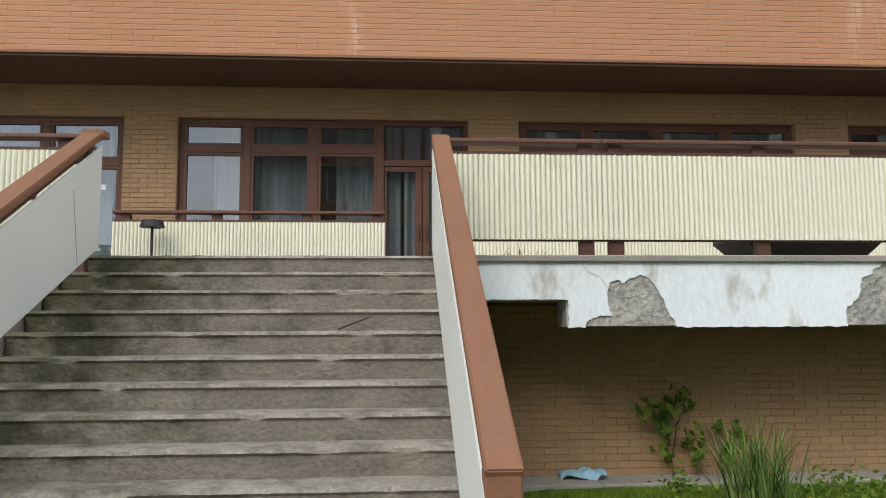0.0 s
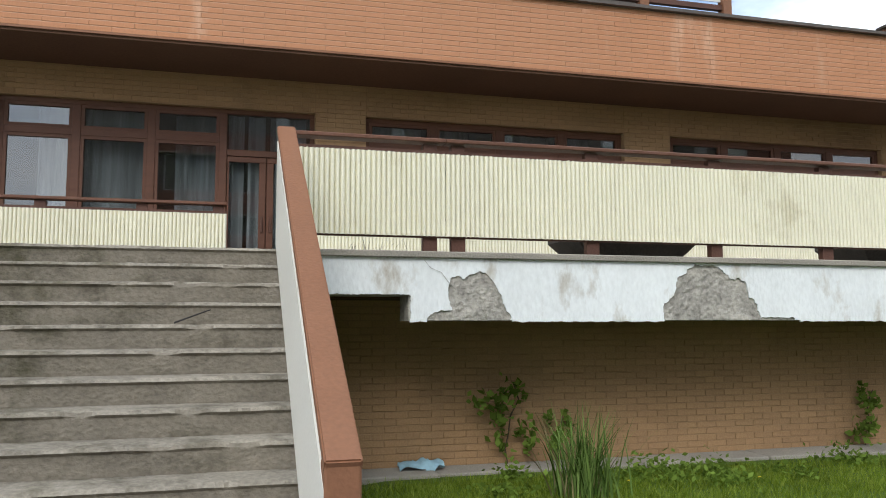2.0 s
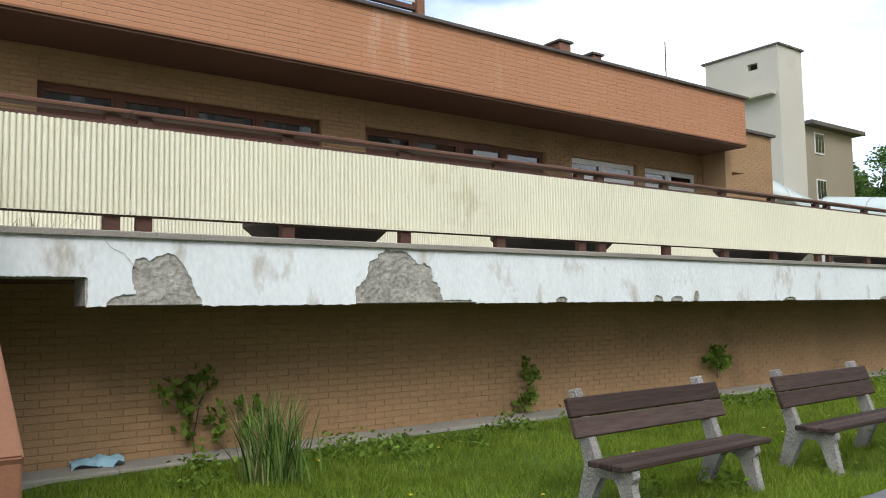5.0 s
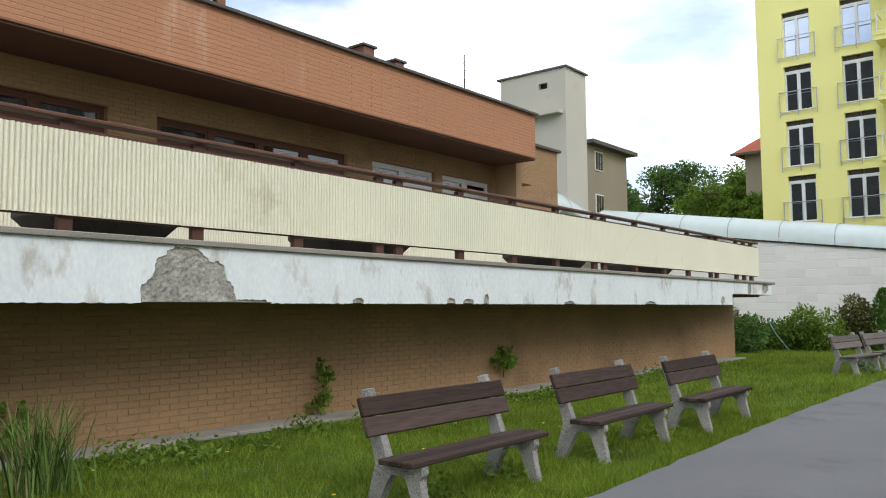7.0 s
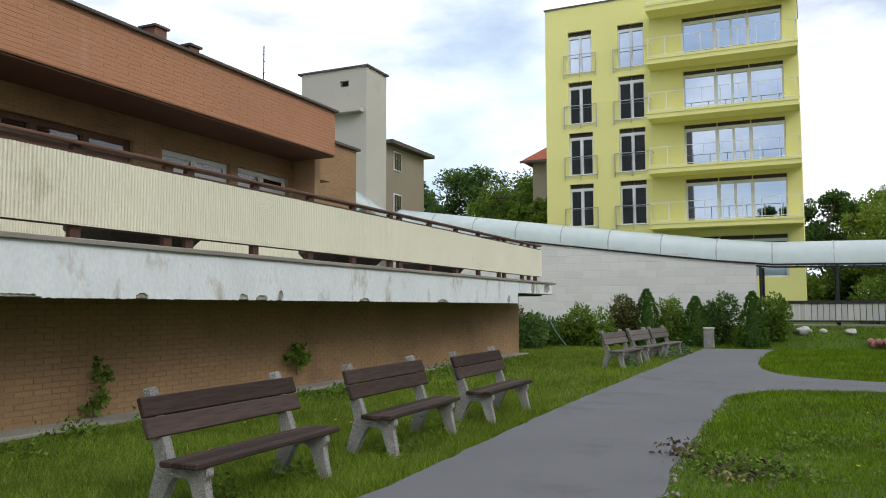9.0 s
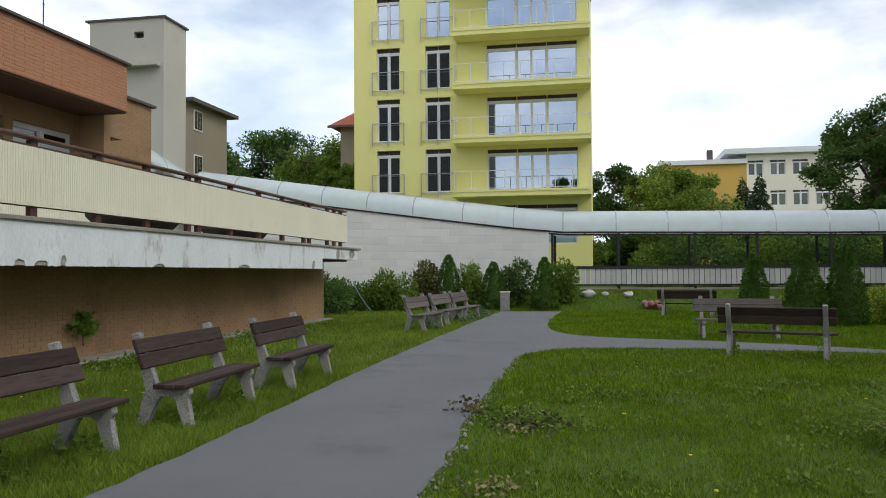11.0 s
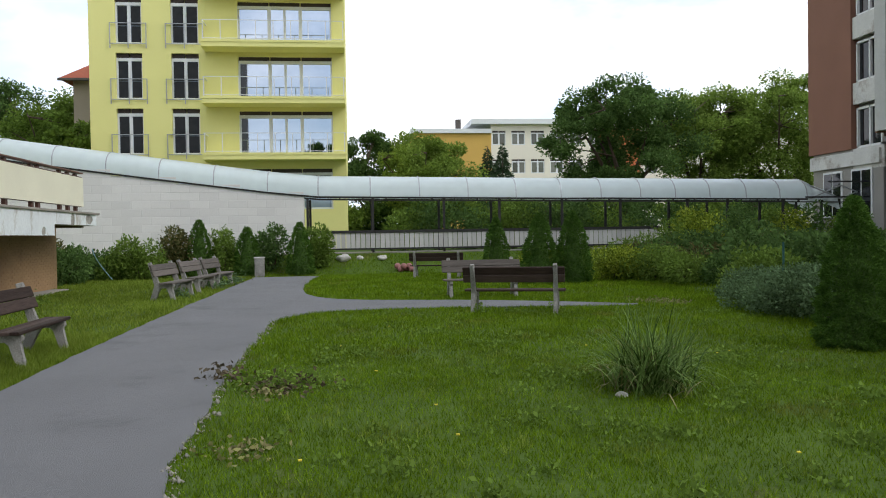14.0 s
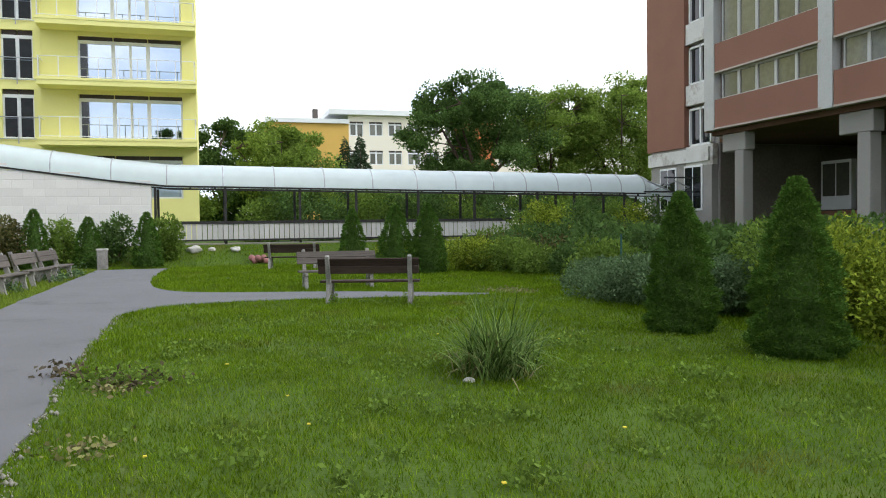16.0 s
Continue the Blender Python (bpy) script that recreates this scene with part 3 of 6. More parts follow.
# ---- stairs ----
stairs = thing("staircase", pose(0, 0, 0), "worn grey concrete outdoor staircase leading up to the terrace", "stairs", "", "structure")
RISE, GO, TOP, Y_TOP = 0.17, 0.30, 2.268, 6.30
srng = random.Random(8)
for k in range(14):
    z1, y0 = TOP - k * RISE, Y_TOP - k * GO
    if z1 < 0.05:
        break
    bm = bmesh.new()
    nx = 130
    back = y0 + GO + (0.1 if k else 0.05)
    ring = []
    for i in range(nx + 1):
        x = -1.75 + 3.2 * i / nx
        wear = 0.016 * noise.noise(Vector((x * 2.2, k * 7.1, 0))) + 0.013 * noise.noise(Vector((x * 11, k * 3.3, 5))) + 0.006 * noise.noise(Vector((x * 29, k * 5.3, 2)))
        chip = 0.035 * max(0.0, noise.noise(Vector((x * 3.1, k * 11.3, 8))) - 0.30) * 3
        ring.append([bm.verts.new(p) for p in ((x, y0 + 0.012, z1 - RISE - 0.06), (x, y0 + 0.008 + wear * 0.4, z1 - 0.045), (x, y0 - 0.014 + wear + chip, z1 - 0.026 - chip * 0.4), (x, y0 + 0.006 + wear + chip, z1 - 0.004 + wear * 0.5 - chip * 0.5),
                                               (x, y0 + 0.05, z1 + wear * 0.3), (x, back, z1), (x, back, z1 - RISE - 0.06))])
    for a, b in zip(ring, ring[1:]):
        for i in range(7):
            bm.faces.new((a[i], b[i], b[(i + 1) % 7], a[(i + 1) % 7]))
    bm.faces.new(ring[0])
    bm.faces.new(ring[-1][::-1])
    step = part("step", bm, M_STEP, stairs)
    # Up-facing faces get the lighter copy, so tread brightness is partly painted.
    step.data.materials.append(M_WORN_LIT)
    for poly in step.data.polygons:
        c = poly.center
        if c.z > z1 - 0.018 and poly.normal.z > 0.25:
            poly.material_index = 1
part("landing", boxes((-1.70, 1.40, 2.9, 6.5, -0.1, 0.12)), M_SLAB, stairs)
for x0, x1 in ((-2.0, -1.76), (1.455, 1.60)):
    bm = bmesh.new()
    side = [[bm.verts.new((x, y, z)) for y, z in ((2.3, -0.1), (6.4, -0.1), (6.4, 2.24), (6.25, 2.24), (2.3, 0.02))] for x in (x0, x1)]
    bm.faces.new(side[0])
    bm.faces.new(side[1][::-1])
    for i in range(5):
        bm.faces.new((side[0][i], side[0][(i + 1) % 5], side[1][(i + 1) % 5], side[1][i]))
    part("stringer", bm, M_SLAB, stairs)


# ---- corrugated parapets ----
def corrugated(x0, x1, y, z0, z1, pitch, depth, seed=0):
    """A corrugated sheet along x, with ribs upright and a slightly uneven top edge."""
    bm = bmesh.new()
    rng = random.Random(seed)
    n = 6 * int((x1 - x0) / pitch)
    last = None
    profile = (0.0, 0.68, 0.93, 1.0, 0.93, 0.68)
    for i in range(n + 1):
        x = x0 + (x1 - x0) * i / n
        yy = y - depth * profile[i % 6] + 0.006 * noise.noise(Vector((x * 0.8, seed, 0)))
        dz = rng.uniform(-0.004, 0.004)
        col = [bm.verts.new((x, yy, z0)), bm.verts.new((x, yy + 0.003 * noise.noise(Vector((x, 1, seed))), (z0 + z1) / 2)), bm.verts.new((x, yy, z1 + dz))]
        if last:
            for a in range(2):
                bm.faces.new((last[a], col[a], col[a + 1], last[a + 1]))
        last = col
    back = bmesh.ops.extrude_face_region(bm, geom=list(bm.faces))
    bmesh.ops.translate(bm, verts=[v for v in back["geom"] if isinstance(v, bmesh.types.BMVert)], vec=(0, 0.004, 0))
    return bm


def parapet(name, spans, posts, y, floor, panel, top, rail, label, pitch=0.048, seed=0):
    """A railing of corrugated sheets on steel posts with a plank cap above a gap."""
    ob = thing(name, pose(0, 0, 0), label, "railing")
    x0, x1 = spans[0][0], spans[-1][1]
    for i, (a, b) in enumerate(spans):
        part("sheet", corrugated(a, b, y, panel, top, pitch, 0.034, seed + i), M_CREAM, ob)
    for p in posts:
        part("post", boxes((p - 0.07, p + 0.07, y + 0.02, y + 0.10, floor, rail - 0.055), bevel=0.005), M_DARK_BROWN, ob)
    for i, (a, b) in enumerate(spans):
        part("cap_plank", boxes((a, b, y - 0.035, y + 0.12, rail - 0.045, rail - 0.004), bevel=0.008), M_CAP, ob, "brown painted cap plank")
        part("angle_rail", boxes((a, b, y + 0.006, y + 0.05, top - 0.01, top + 0.035)), M_DARK_BROWN, ob)
        part("bottom_rail", boxes((a, b, y + 0.006, y + 0.05, panel - 0.012, panel + 0.035)), M_DARK_BROWN, ob)
    return ob


parapet("terrace_parapet", [(1.50, 2.998), (3.0, 8.958), (8.96, 14.928), (14.93, 20.953), (20.955, 24.2)],
        [2.85, 3.13, 4.54, 5.96, 7.35, 8.76, 9.15, 10.53, 11.96, 13.33, 14.73, 15.12, 16.5, 17.93, 19.3, 20.75, 21.15, 22.6, 23.2, 23.8], 6.36, 2.25, 2.42, 3.215, 3.37,
        "cream corrugated metal terrace parapet with brown cap planks", seed=1)
parapet("terrace_parapet", [(-13.9, -8.0), (-7.998, -1.62)], [-13, -11.5, -10, -8.4, -7.6, -6.2, -4.7, -3.2, -1.9], 6.36, 2.25, 2.42, 3.215, 3.37,
        "cream corrugated metal terrace parapet beside the staircase", seed=11)
parapet("inner_parapet", [(-2.66, 0.96)], [-2.5, -1.3, -0.1, 0.85], 9.9, 2.25, 2.30, 3.06, 3.22, "low cream corrugated metal railing before the windows", seed=21)
parapet("inner_parapet", [(2.0, 8.0), (8.002, 14.0), (14.002, 17.3)], [2.2, 3.8, 5.4, 7.0, 8.6, 10.2, 11.8, 13.4, 15.0, 16.6], 9.9, 2.25, 2.30, 3.06, 3.22,
        "long cream corrugated metal railing along the facade", seed=31)


def sloping_balustrade(name, x, panel_x, y_low, y_high, z_low, z_high, label, cap_w, material, foot=0.03):
    """A stair balustrade: a sheet panel under a sloping brown cap on spacers."""
    ob = thing(name, pose(0, 0, 0), label, "railing")
    bm = bmesh.new()
    sl = (z_high - z_low) / (y_high - y_low)
    drop, gap = 0.90, 0.12
    pts = [(y_low, z_low - gap), (y_high, z_high - gap), (y_high, z_high - gap - drop), (y_low, z_low - gap - drop)]
    pts[3] = (y_low, max(z_low - gap - drop, foot))
    a = [bm.verts.new((panel_x - 0.012, y, z)) for y, z in pts]
    b = [bm.verts.new((panel_x + 0.012, y, z)) for y, z in pts]
    bm.faces.new(a)
    bm.faces.new(b[::-1])
    for i in range(4):
        bm.faces.new((a[i], a[(i + 1) % 4], b[(i + 1) % 4], b[i]))
    part("sheet", bm, material, ob)
    bm = bmesh.new()
    bm_beam(bm, (x, y_low - 0.02, z_low - 0.03), (x, y_high + 0.05, z_high - 0.03 + 0.05 * sl), cap_w, 0.06)
    bmesh.ops.bevel(bm, geom=list(bm.edges), offset=0.008, segments=2, affect="EDGES")
    part("cap_plank", bm, M_BROWN, ob, "brown painted sloping cap")
    bm = bmesh.new()
    bm_beam(bm, (x, y_low, z_low - gap), (x, y_high, z_high - gap), 0.05, 0.03)
    part("angle_rail", bm, M_DARK_BROWN, ob)
    for k in range(5):
        t = (k + 0.5) / 5
        y, z = y_low + (y_high - y_low) * t, z_low + (z_high - z_low) * t
        part("spacer", boxes((x - 0.03, x + 0.03, y - 0.05, y + 0.05, z - gap - 0.02, z - 0.03)), M_DARK_BROWN, ob)
    return ob


right_rail = sloping_balustrade("stair_balustrade", 1.465, 1.40, 2.3, 6.02, 1.04, 3.30, "stair balustrade of pale sheet under a broad brown cap", 0.155, M_WHITE_SHEET)
part("end_post", boxes((1.39, 1.54, 2.28, 2.42, 0.0, 1.03), bevel=0.01), M_BROWN, right_rail, "boxed brown end post")
left_rail = sloping_balustrade("stair_balustrade", -1.60, -1.52, 2.3, 6.2, 1.19, 3.34, "smooth pale stair balustrade panel with a brown handrail", 0.17, M_WHITE_SHEET, 0.54)
part("seam", bm_beam(bmesh.new(), (-1.507, 5.60, 2.72), (-1.507, 5.74, 2.12), 0.004, 0.004), M_SLAB, left_rail)
part("cap_end", boxes((-1.69, -1.50, 6.19, 6.36, 3.31, 3.375), bevel=0.008), M_BROWN, left_rail)
part("post", boxes((-1.64, -1.56, 6.02, 6.12, 2.0, 3.2)), M_DARK_BROWN, left_rail)

# ---- planters on the terrace ----
def planter(x0, x1, y, label):
    ob = thing("planter", pose((x0 + x1) / 2, y, 2.25), label, "planter", "terrace planters")
    w = (x1 - x0) / 2
    bm = bmesh.new()
    rings = ((w - 0.28, 0.22, 0.0), (w - 0.22, 0.28, 0.06), (w, 0.42, 0.30), (w, 0.42, 0.40), (w - 0.05, 0.37, 0.40), (w - 0.07, 0.35, 0.30))
    last = None
    for a, b, z in rings:
        ring = [bm.verts.new((sx * a, sy * b, z)) for sx, sy in ((-1, -1), (1, -1), (1, 1), (-1, 1))]
        if last:
            for i in range(4):
                bm.faces.new((last[i], last[(i + 1) % 4], ring[(i + 1) % 4], ring[i]))
        else:
            bm.faces.new(ring[::-1])
        last = ring
    bm.faces.new(last)
    part("bowl", bm, M_PLANTER, ob)
    return ob


for x0, x1 in ((4.73, 6.28), (8.55, 10.33), (13.96, 15.88), (18.2, 20.3)):
    planter(x0, x1, 7.6, "dark tapered concrete planter standing on the terrace")
lamp = thing("terrace_lamp", pose(-2.05, 9.6, 2.25), "small dark mushroom lamp on a thin post on the terrace", "lamp")
part("post", bm_tube(bmesh.new(), (0, 0, 0), (0, 0, 0.72), 0.02), M_BLACK, lamp)
part("hood", bm_tube(bmesh.new(), (0, 0, 0.70), (0, 0, 0.79), 0.16, 0.13, 16), M_BLACK, lamp)

# ---- facade with windows ----
Y_F, SILL, HEAD = 10.85, 3.0, 4.76
OPEN = [(-7.3, -2.87, 2.25), (-2.09, 2.20, 2.25), (2.97, 7.29, SILL), (8.15, 12.48, SILL), (13.23, 15.32, SILL), (15.6, 17.55, SILL)]
rects, prev = [], -14.0
for a, b, s in OPEN:
    rects.append((prev, a, 2.25, 5.27))
    rects.append((a, b, HEAD, 5.27))
    if s > 2.3:
        rects.append((a, b, 2.25, s))
    prev = b
rects.append((prev, 18.0, 2.25, 5.27))
facade = structure("wall_facade", boxes(*[(u0, u1, Y_F + 0.012, Y_F + 0.35, z0, z1) for u0, u1, z0, z1 in rects]), M_TAN_JOINT, "tan brick ground-floor facade under the deep eaves", "wall")
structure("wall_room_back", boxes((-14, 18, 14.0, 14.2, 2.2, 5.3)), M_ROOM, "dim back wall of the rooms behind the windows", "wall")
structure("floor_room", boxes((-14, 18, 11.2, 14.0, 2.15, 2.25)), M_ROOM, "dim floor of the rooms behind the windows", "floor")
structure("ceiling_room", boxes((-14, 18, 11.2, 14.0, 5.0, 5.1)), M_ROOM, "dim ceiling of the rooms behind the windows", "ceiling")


def window(number, x0, x1, z0, z1, columns, transom, frame_mat, label, bar=0.07, skip=()):
    """A framed window in the facade with mullions, a transom bar and one pane a field."""
    ob = thing(f"window_{number}", pose(0, 0, 0), label, "window", "", "structure")
    y0, y1 = Y_F + 0.10, Y_F + 0.18
    part("window_frame", boxes((x0, x1, y0, y1, z1 - bar, z1), (x0, x1, y0, y1, z0, z0 + bar), (x0, x0 + bar, y0, y1, z0 + bar, z1 - bar), (x1 - bar, x1, y0, y1, z0 + bar, z1 - bar), bevel=0.006), frame_mat, ob)
    xs = [x0 + bar] + list(columns) + [x1 - bar]
    for c in columns:
        part("mullion", boxes((c - bar * 0.8, c + bar * 0.8, y0 - 0.01, y1 + 0.003, z0 + bar, z1 - bar), bevel=0.006), frame_mat, ob)
    for i, (a, b) in enumerate(zip(xs, xs[1:])):
        a, b = a + (bar * 0.8 if i else 0), b - (bar * 0.8 if i < len(xs) - 2 else 0)
        if i in skip:
            continue
        fields = [(z0 + bar, z1 - bar)]
        if transom:
            part("transom", boxes((a, b, y0 - 0.005, y1, transom - bar * 0.7, transom + bar * 0.7), bevel=0.006), frame_mat, ob)
            fields = [(z0 + bar, transom - bar * 0.7), (transom + bar * 0.7, z1 - bar)]
        for za, zb in fields:
            s = 0.045
            sash = part("sash", boxes((a, b, y0 + 0.005, y1 - 0.015, zb - s, zb), (a, b, y0 + 0.005, y1 - 0.015, za, za + s), (a, a + s, y0 + 0.005, y1 - 0.015, za + s, zb - s), (b - s, b, y0 + 0.005, y1 - 0.015, za + s, zb - s)), frame_mat, ob)
            pane = part("pane", boxes((a + s, b - s, y0 + 0.035, y0 + 0.041, za + s, zb - s)), M_GLASS, sash)
            pane.visible_shadow = False
    return ob


def curtain(x0, x1, z0, z1, y, label, seed):
    bm = bmesh.new()
    n = int((x1 - x0) / 0.03)
    last = None
    for i in range(n + 1):
        x = x0 + (x1 - x0) * i / n
        yy = y + 0.05 * math.sin(i * 0.62 + seed + 2 * math.sin(i * 0.17)) + 0.03 * noise.noise(Vector((x * 4, seed, 0)))
        col = [bm.verts.new((x, yy, z0)), bm.verts.new((x + 0.01 * math.sin(i), yy * 0.5 + y * 0.5, z1))]
        if last:
            bm.faces.new((last[0], col[0], col[1], last[1]))
        last = col
    return tagged(part("curtain", bm, M_CURTAIN), label, "curtain", "net curtains")


window(1, -7.3, -2.87, 2.25, HEAD, (-6.2, -5.1, -4.0), 4.08, M_WINDOW_WOOD, "brown-framed tall window beside the brick pier")
w1 = window(2, -2.09, 2.20, 2.25, HEAD, (-1.10, -0.11, 0.88), 4.30, M_WINDOW_WOOD, "brown wooden window wall with net curtains", skip=(3,))
door = thing("door_1", pose(0, 0, 0), "brown wooden glazed terrace door standing slightly ajar", "door", "", "structure")
part("transom", boxes((0.94, 2.13, Y_F + 0.09, Y_F + 0.18, 4.07, 4.16)), M_WINDOW_WOOD, door)
pane = part("pane", boxes((0.94, 2.13, Y_F + 0.13, Y_F + 0.136, 4.16, 4.69)), M_GLASS, door)
pane.visible_shadow = False
for a, b, left, right, grip in ((0.945, 1.50, 0.03, 0.10, 1.445), (1.51, 2.12, 0.10, 0.09, 1.565)):
    leaf = part("door_leaf", boxes((a, b, Y_F + 0.10, Y_F + 0.15, 3.98, 4.06), (a, b, Y_F + 0.10, Y_F + 0.15, 2.26, 2.42), (a, a + left, Y_F + 0.10, Y_F + 0.15, 2.42, 3.98), (b - right, b, Y_F + 0.10, Y_F + 0.15, 2.42, 3.98), bevel=0.006), M_WINDOW_WOOD, door)
    pane = part("pane", boxes((a + left, b - right, Y_F + 0.12, Y_F + 0.126, 2.42, 3.98)), M_GLASS, leaf)
    pane.visible_shadow = False
    part("door_handle", boxes((grip - 0.015, grip + 0.015, Y_F + 0.06, Y_F + 0.10, 2.95, 3.18), bevel=0.006), M_DARK_BROWN, leaf)
window(3, 2.97, 7.29, SILL, HEAD, (4.05, 5.13, 6.21), 4.35, M_WINDOW_WOOD, "brown wooden window band behind the parapet")
window(4, 8.15, 12.48, SILL, HEAD, (9.23, 10.31, 11.4), 4.35, M_WINDOW_WOOD, "brown wooden window band under the brick eaves")
window(5, 13.23, 15.32, SILL, HEAD, (14.27,), 4.4, M_WHITE_PAINT, "newer white-framed window in the tan brick wall")
window(6, 15.6, 17.55, SILL, HEAD, (16.57,), 4.4, M_WHITE_PAINT, "newer white-framed window near the facade's end")
for i, (a, b) in enumerate(((-1.62, -1.16), (-1.03, -0.17), (0.20, 0.83), (0.96, 1.18), (1.24, 1.48), (1.56, 2.1), (3.1, 3.9), (4.2, 4.7), (5.3, 6.1), (6.4, 6.8), (8.3, 9.0), (9.5, 10.2), (11.5, 12.3), (-4.9, -3.1))):
    curtain(a, b, 2.3 if a < 2.5 else SILL, 4.7, Y_F + (0.25 if i in (3, 4, 5) else 0.33 + 0.05 * (i % 3)), "pale lace net curtain hanging behind the glass", i)
part_sticker = tagged(part("door_sticker", boxes((-3.25, -3.13, Y_F + 0.118, Y_F + 0.126, 3.68, 3.76)), M_WHITE_PAINT), "small white notice stuck on the glass", "notice")

# ---- eaves fascia and upper parts ----
X_L, X_R = -14.0, 17.75
fascia = structure("wall_fascia", boxes((X_L, X_R, 9.615, 9.9, 5.285, 6.36), (X_R - 0.25, X_R, 9.9, 10.84, 5.285, 6.36)), M_FASCIA_JOINT, "long orange brick fascia of the overhanging upper floor", "wall")
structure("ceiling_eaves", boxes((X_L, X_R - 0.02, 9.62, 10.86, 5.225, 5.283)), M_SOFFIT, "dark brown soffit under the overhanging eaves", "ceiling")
structure("trim_fascia_drip", boxes((X_L, X_R + 0.02, 9.59, 9.61, 5.262, 5.292)), M_BROWN, "thin brown drip edge under the brick fascia", "trim")
structure("trim_roof_edge", boxes((X_L, X_R + 0.06, 9.53, 9.95, 6.36, 6.41), (X_R - 0.3, X_R + 0.06, 9.95, 10.9, 6.36, 6.41)), M_ROOF_DARK, "dark sheet-metal roof edge capping the fascia", "trim")
structure("roof_flat", boxes((X_L, X_R - 0.1, 9.9, 18, 6.25, 6.34)), M_ROOF_DARK, "flat felt roof behind the fascia", "roof")
wing = structure("wall_wing", boxes((17.75, 18.0, 10.2, 10.84, 2.25, 6.2), (18.0, 21.1, 11.0, 16.0, 2.25, 6.1), (18.0, 19.0, 10.5, 11.0, 4.85, 4.93)), M_TAN_JOINT, "tan brick wing at the building's end", "wall")
structure("trim_wing_cap", boxes((17.98, 21.2, 10.9, 16.0, 6.1, 6.17), (17.7, 18.06, 10.1, 10.9, 6.2, 6.26)), M_ROOF_DARK, "dark metal coping on the brick wing", "trim")
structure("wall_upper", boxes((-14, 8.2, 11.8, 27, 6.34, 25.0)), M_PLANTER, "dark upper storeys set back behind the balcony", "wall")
balcony = thing("balcony_railing", pose(0, 0, 0), "brown steel balcony railing with white panels above the fascia", "railing")
part("bottom_rail", boxes((-14, 8.6, 9.66, 9.74, 6.52, 6.60)), M_DARK_BROWN, balcony)
for i in range(9):
    x = 8.50 - i * 1.45
    part("post", boxes((x - 0.075, x + 0.075, 9.62, 9.78, 6.38, 7.6), bevel=0.006), M_BROWN, balcony)
    part("panel", boxes((x - 1.37, x - 0.08, 9.69, 9.71, 6.66, 7.5)), M_WHITE_PAINT, balcony)
part("top_rail", boxes((-14, 8.6, 9.64, 9.78, 7.55, 7.63)), M_BROWN, balcony)
for x, w, h in ((12.05, 0.30, 0.30), (12.95, 0.26, 0.21)):
    vent = thing("roof_vent", pose(x, 9.95, 6.40), "small brown brick roof vent with a flat cap", "roof vent", "roof vents")
    part("shaft", boxes((-w / 2, w / 2, -0.15, 0.2, -0.05, h), bevel=0.01), M_PANEL_BROWN, vent)
    part("cap", boxes((-w / 2 - 0.04, w / 2 + 0.04, -0.19, 0.24, h, h + 0.04)), M_ROOF_DARK, vent)
cable = bpy.data.curves.new("roof_cable", "CURVE")
cable.dimensions, cable.bevel_depth = "3D", 0.018
sp = cable.splines.new("NURBS")
sp.points.add(5)
for p, co in zip(sp.points, ((11.0, 9.8, 6.43), (11.25, 9.8, 6.52), (11.5, 9.8, 6.50), (11.7, 9.85, 6.46), (11.9, 9.75, 6.43), (12.4, 9.8, 6.44))):
    p.co = (*co, 1)
cable.materials.append(M_BLACK)
tagged(new("roof_cable", cable), "loose black cable lying along the roof edge", "cable")
aerial = thing("aerial", pose(15.12, 9.8, 6.35), "thin steel aerial mast on the roof", "aerial")
part("mast", bm_tube(bmesh.new(), (0, 0, 0), (0, 0, 0.95), 0.012), M_BLACK, aerial)
for z in (0.35, 0.6, 0.75):
    part("rod", bm_tube(bmesh.new(), (-0.03, 0, z), (0.05, 0, z), 0.006, n=5), M_BLACK, aerial)


# ---- benches ----
def build_bench(wood, label, group):
    """A park bench: two cast concrete side frames, two back boards, three seat boards."""
    ob = thing("park_bench", pose(0, 0, 0), label, "bench", group)
    profile = [((-0.24, 0.0), (-0.13, 0.0), (-0.06, 0.27), (-0.01, 0.31), (0.10, 0.31), (0.15, 0.25), (0.25, 0.0), (0.38, 0.0), (0.245, 0.37), (0.42, 0.905), (0.33, 0.925), (0.15, 0.385), (-0.20, 0.385), (-0.21, 0.32), (-0.16, 0.29))]
    for sx in (-0.78, 0.76):
        bm = bmesh.new()
        a = [bm.verts.new((sx - 0.04, y, z)) for y, z in profile[0]]
        b = [bm.verts.new((sx + 0.04, y, z)) for y, z in profile[0]]
        bm.faces.new(a)
        bm.faces.new(b[::-1])
        for i in range(len(a)):
            j = (i + 1) % len(a)
            bm.faces.new((a[i], b[i], b[j], a[j]))
        bmesh.ops.bevel(bm, geom=list(bm.edges), offset=0.012, segments=1, affect="EDGES")
        part("leg_frame", bm, M_AGGREGATE, ob, "rough exposed-aggregate concrete side frame")
    for k in range(3):
        y = -0.215 + k * 0.112
        bm = boxes((-0.95, 0.95, y, y + 0.105, 0.388, 0.430), bevel=0.008)
        part("seat_board", bm, wood, ob)
    for k in range(2):
        z = 0.622 + k * 0.146
        bm = boxes((-0.95, 0.95, -0.022, 0.022, -0.074, 0.074), bevel=0.008)
        lean = math.atan2(0.165, 0.46)
        bmesh.ops.transform(bm, matrix=Matrix.Translation((0, 0.165 + (z - 0.40) * 0.35, z + 0.02)) @ Matrix.Rotation(-lean, 4, "X"), verts=bm.verts)
        part("back_board", bm, wood, ob)
    return ob


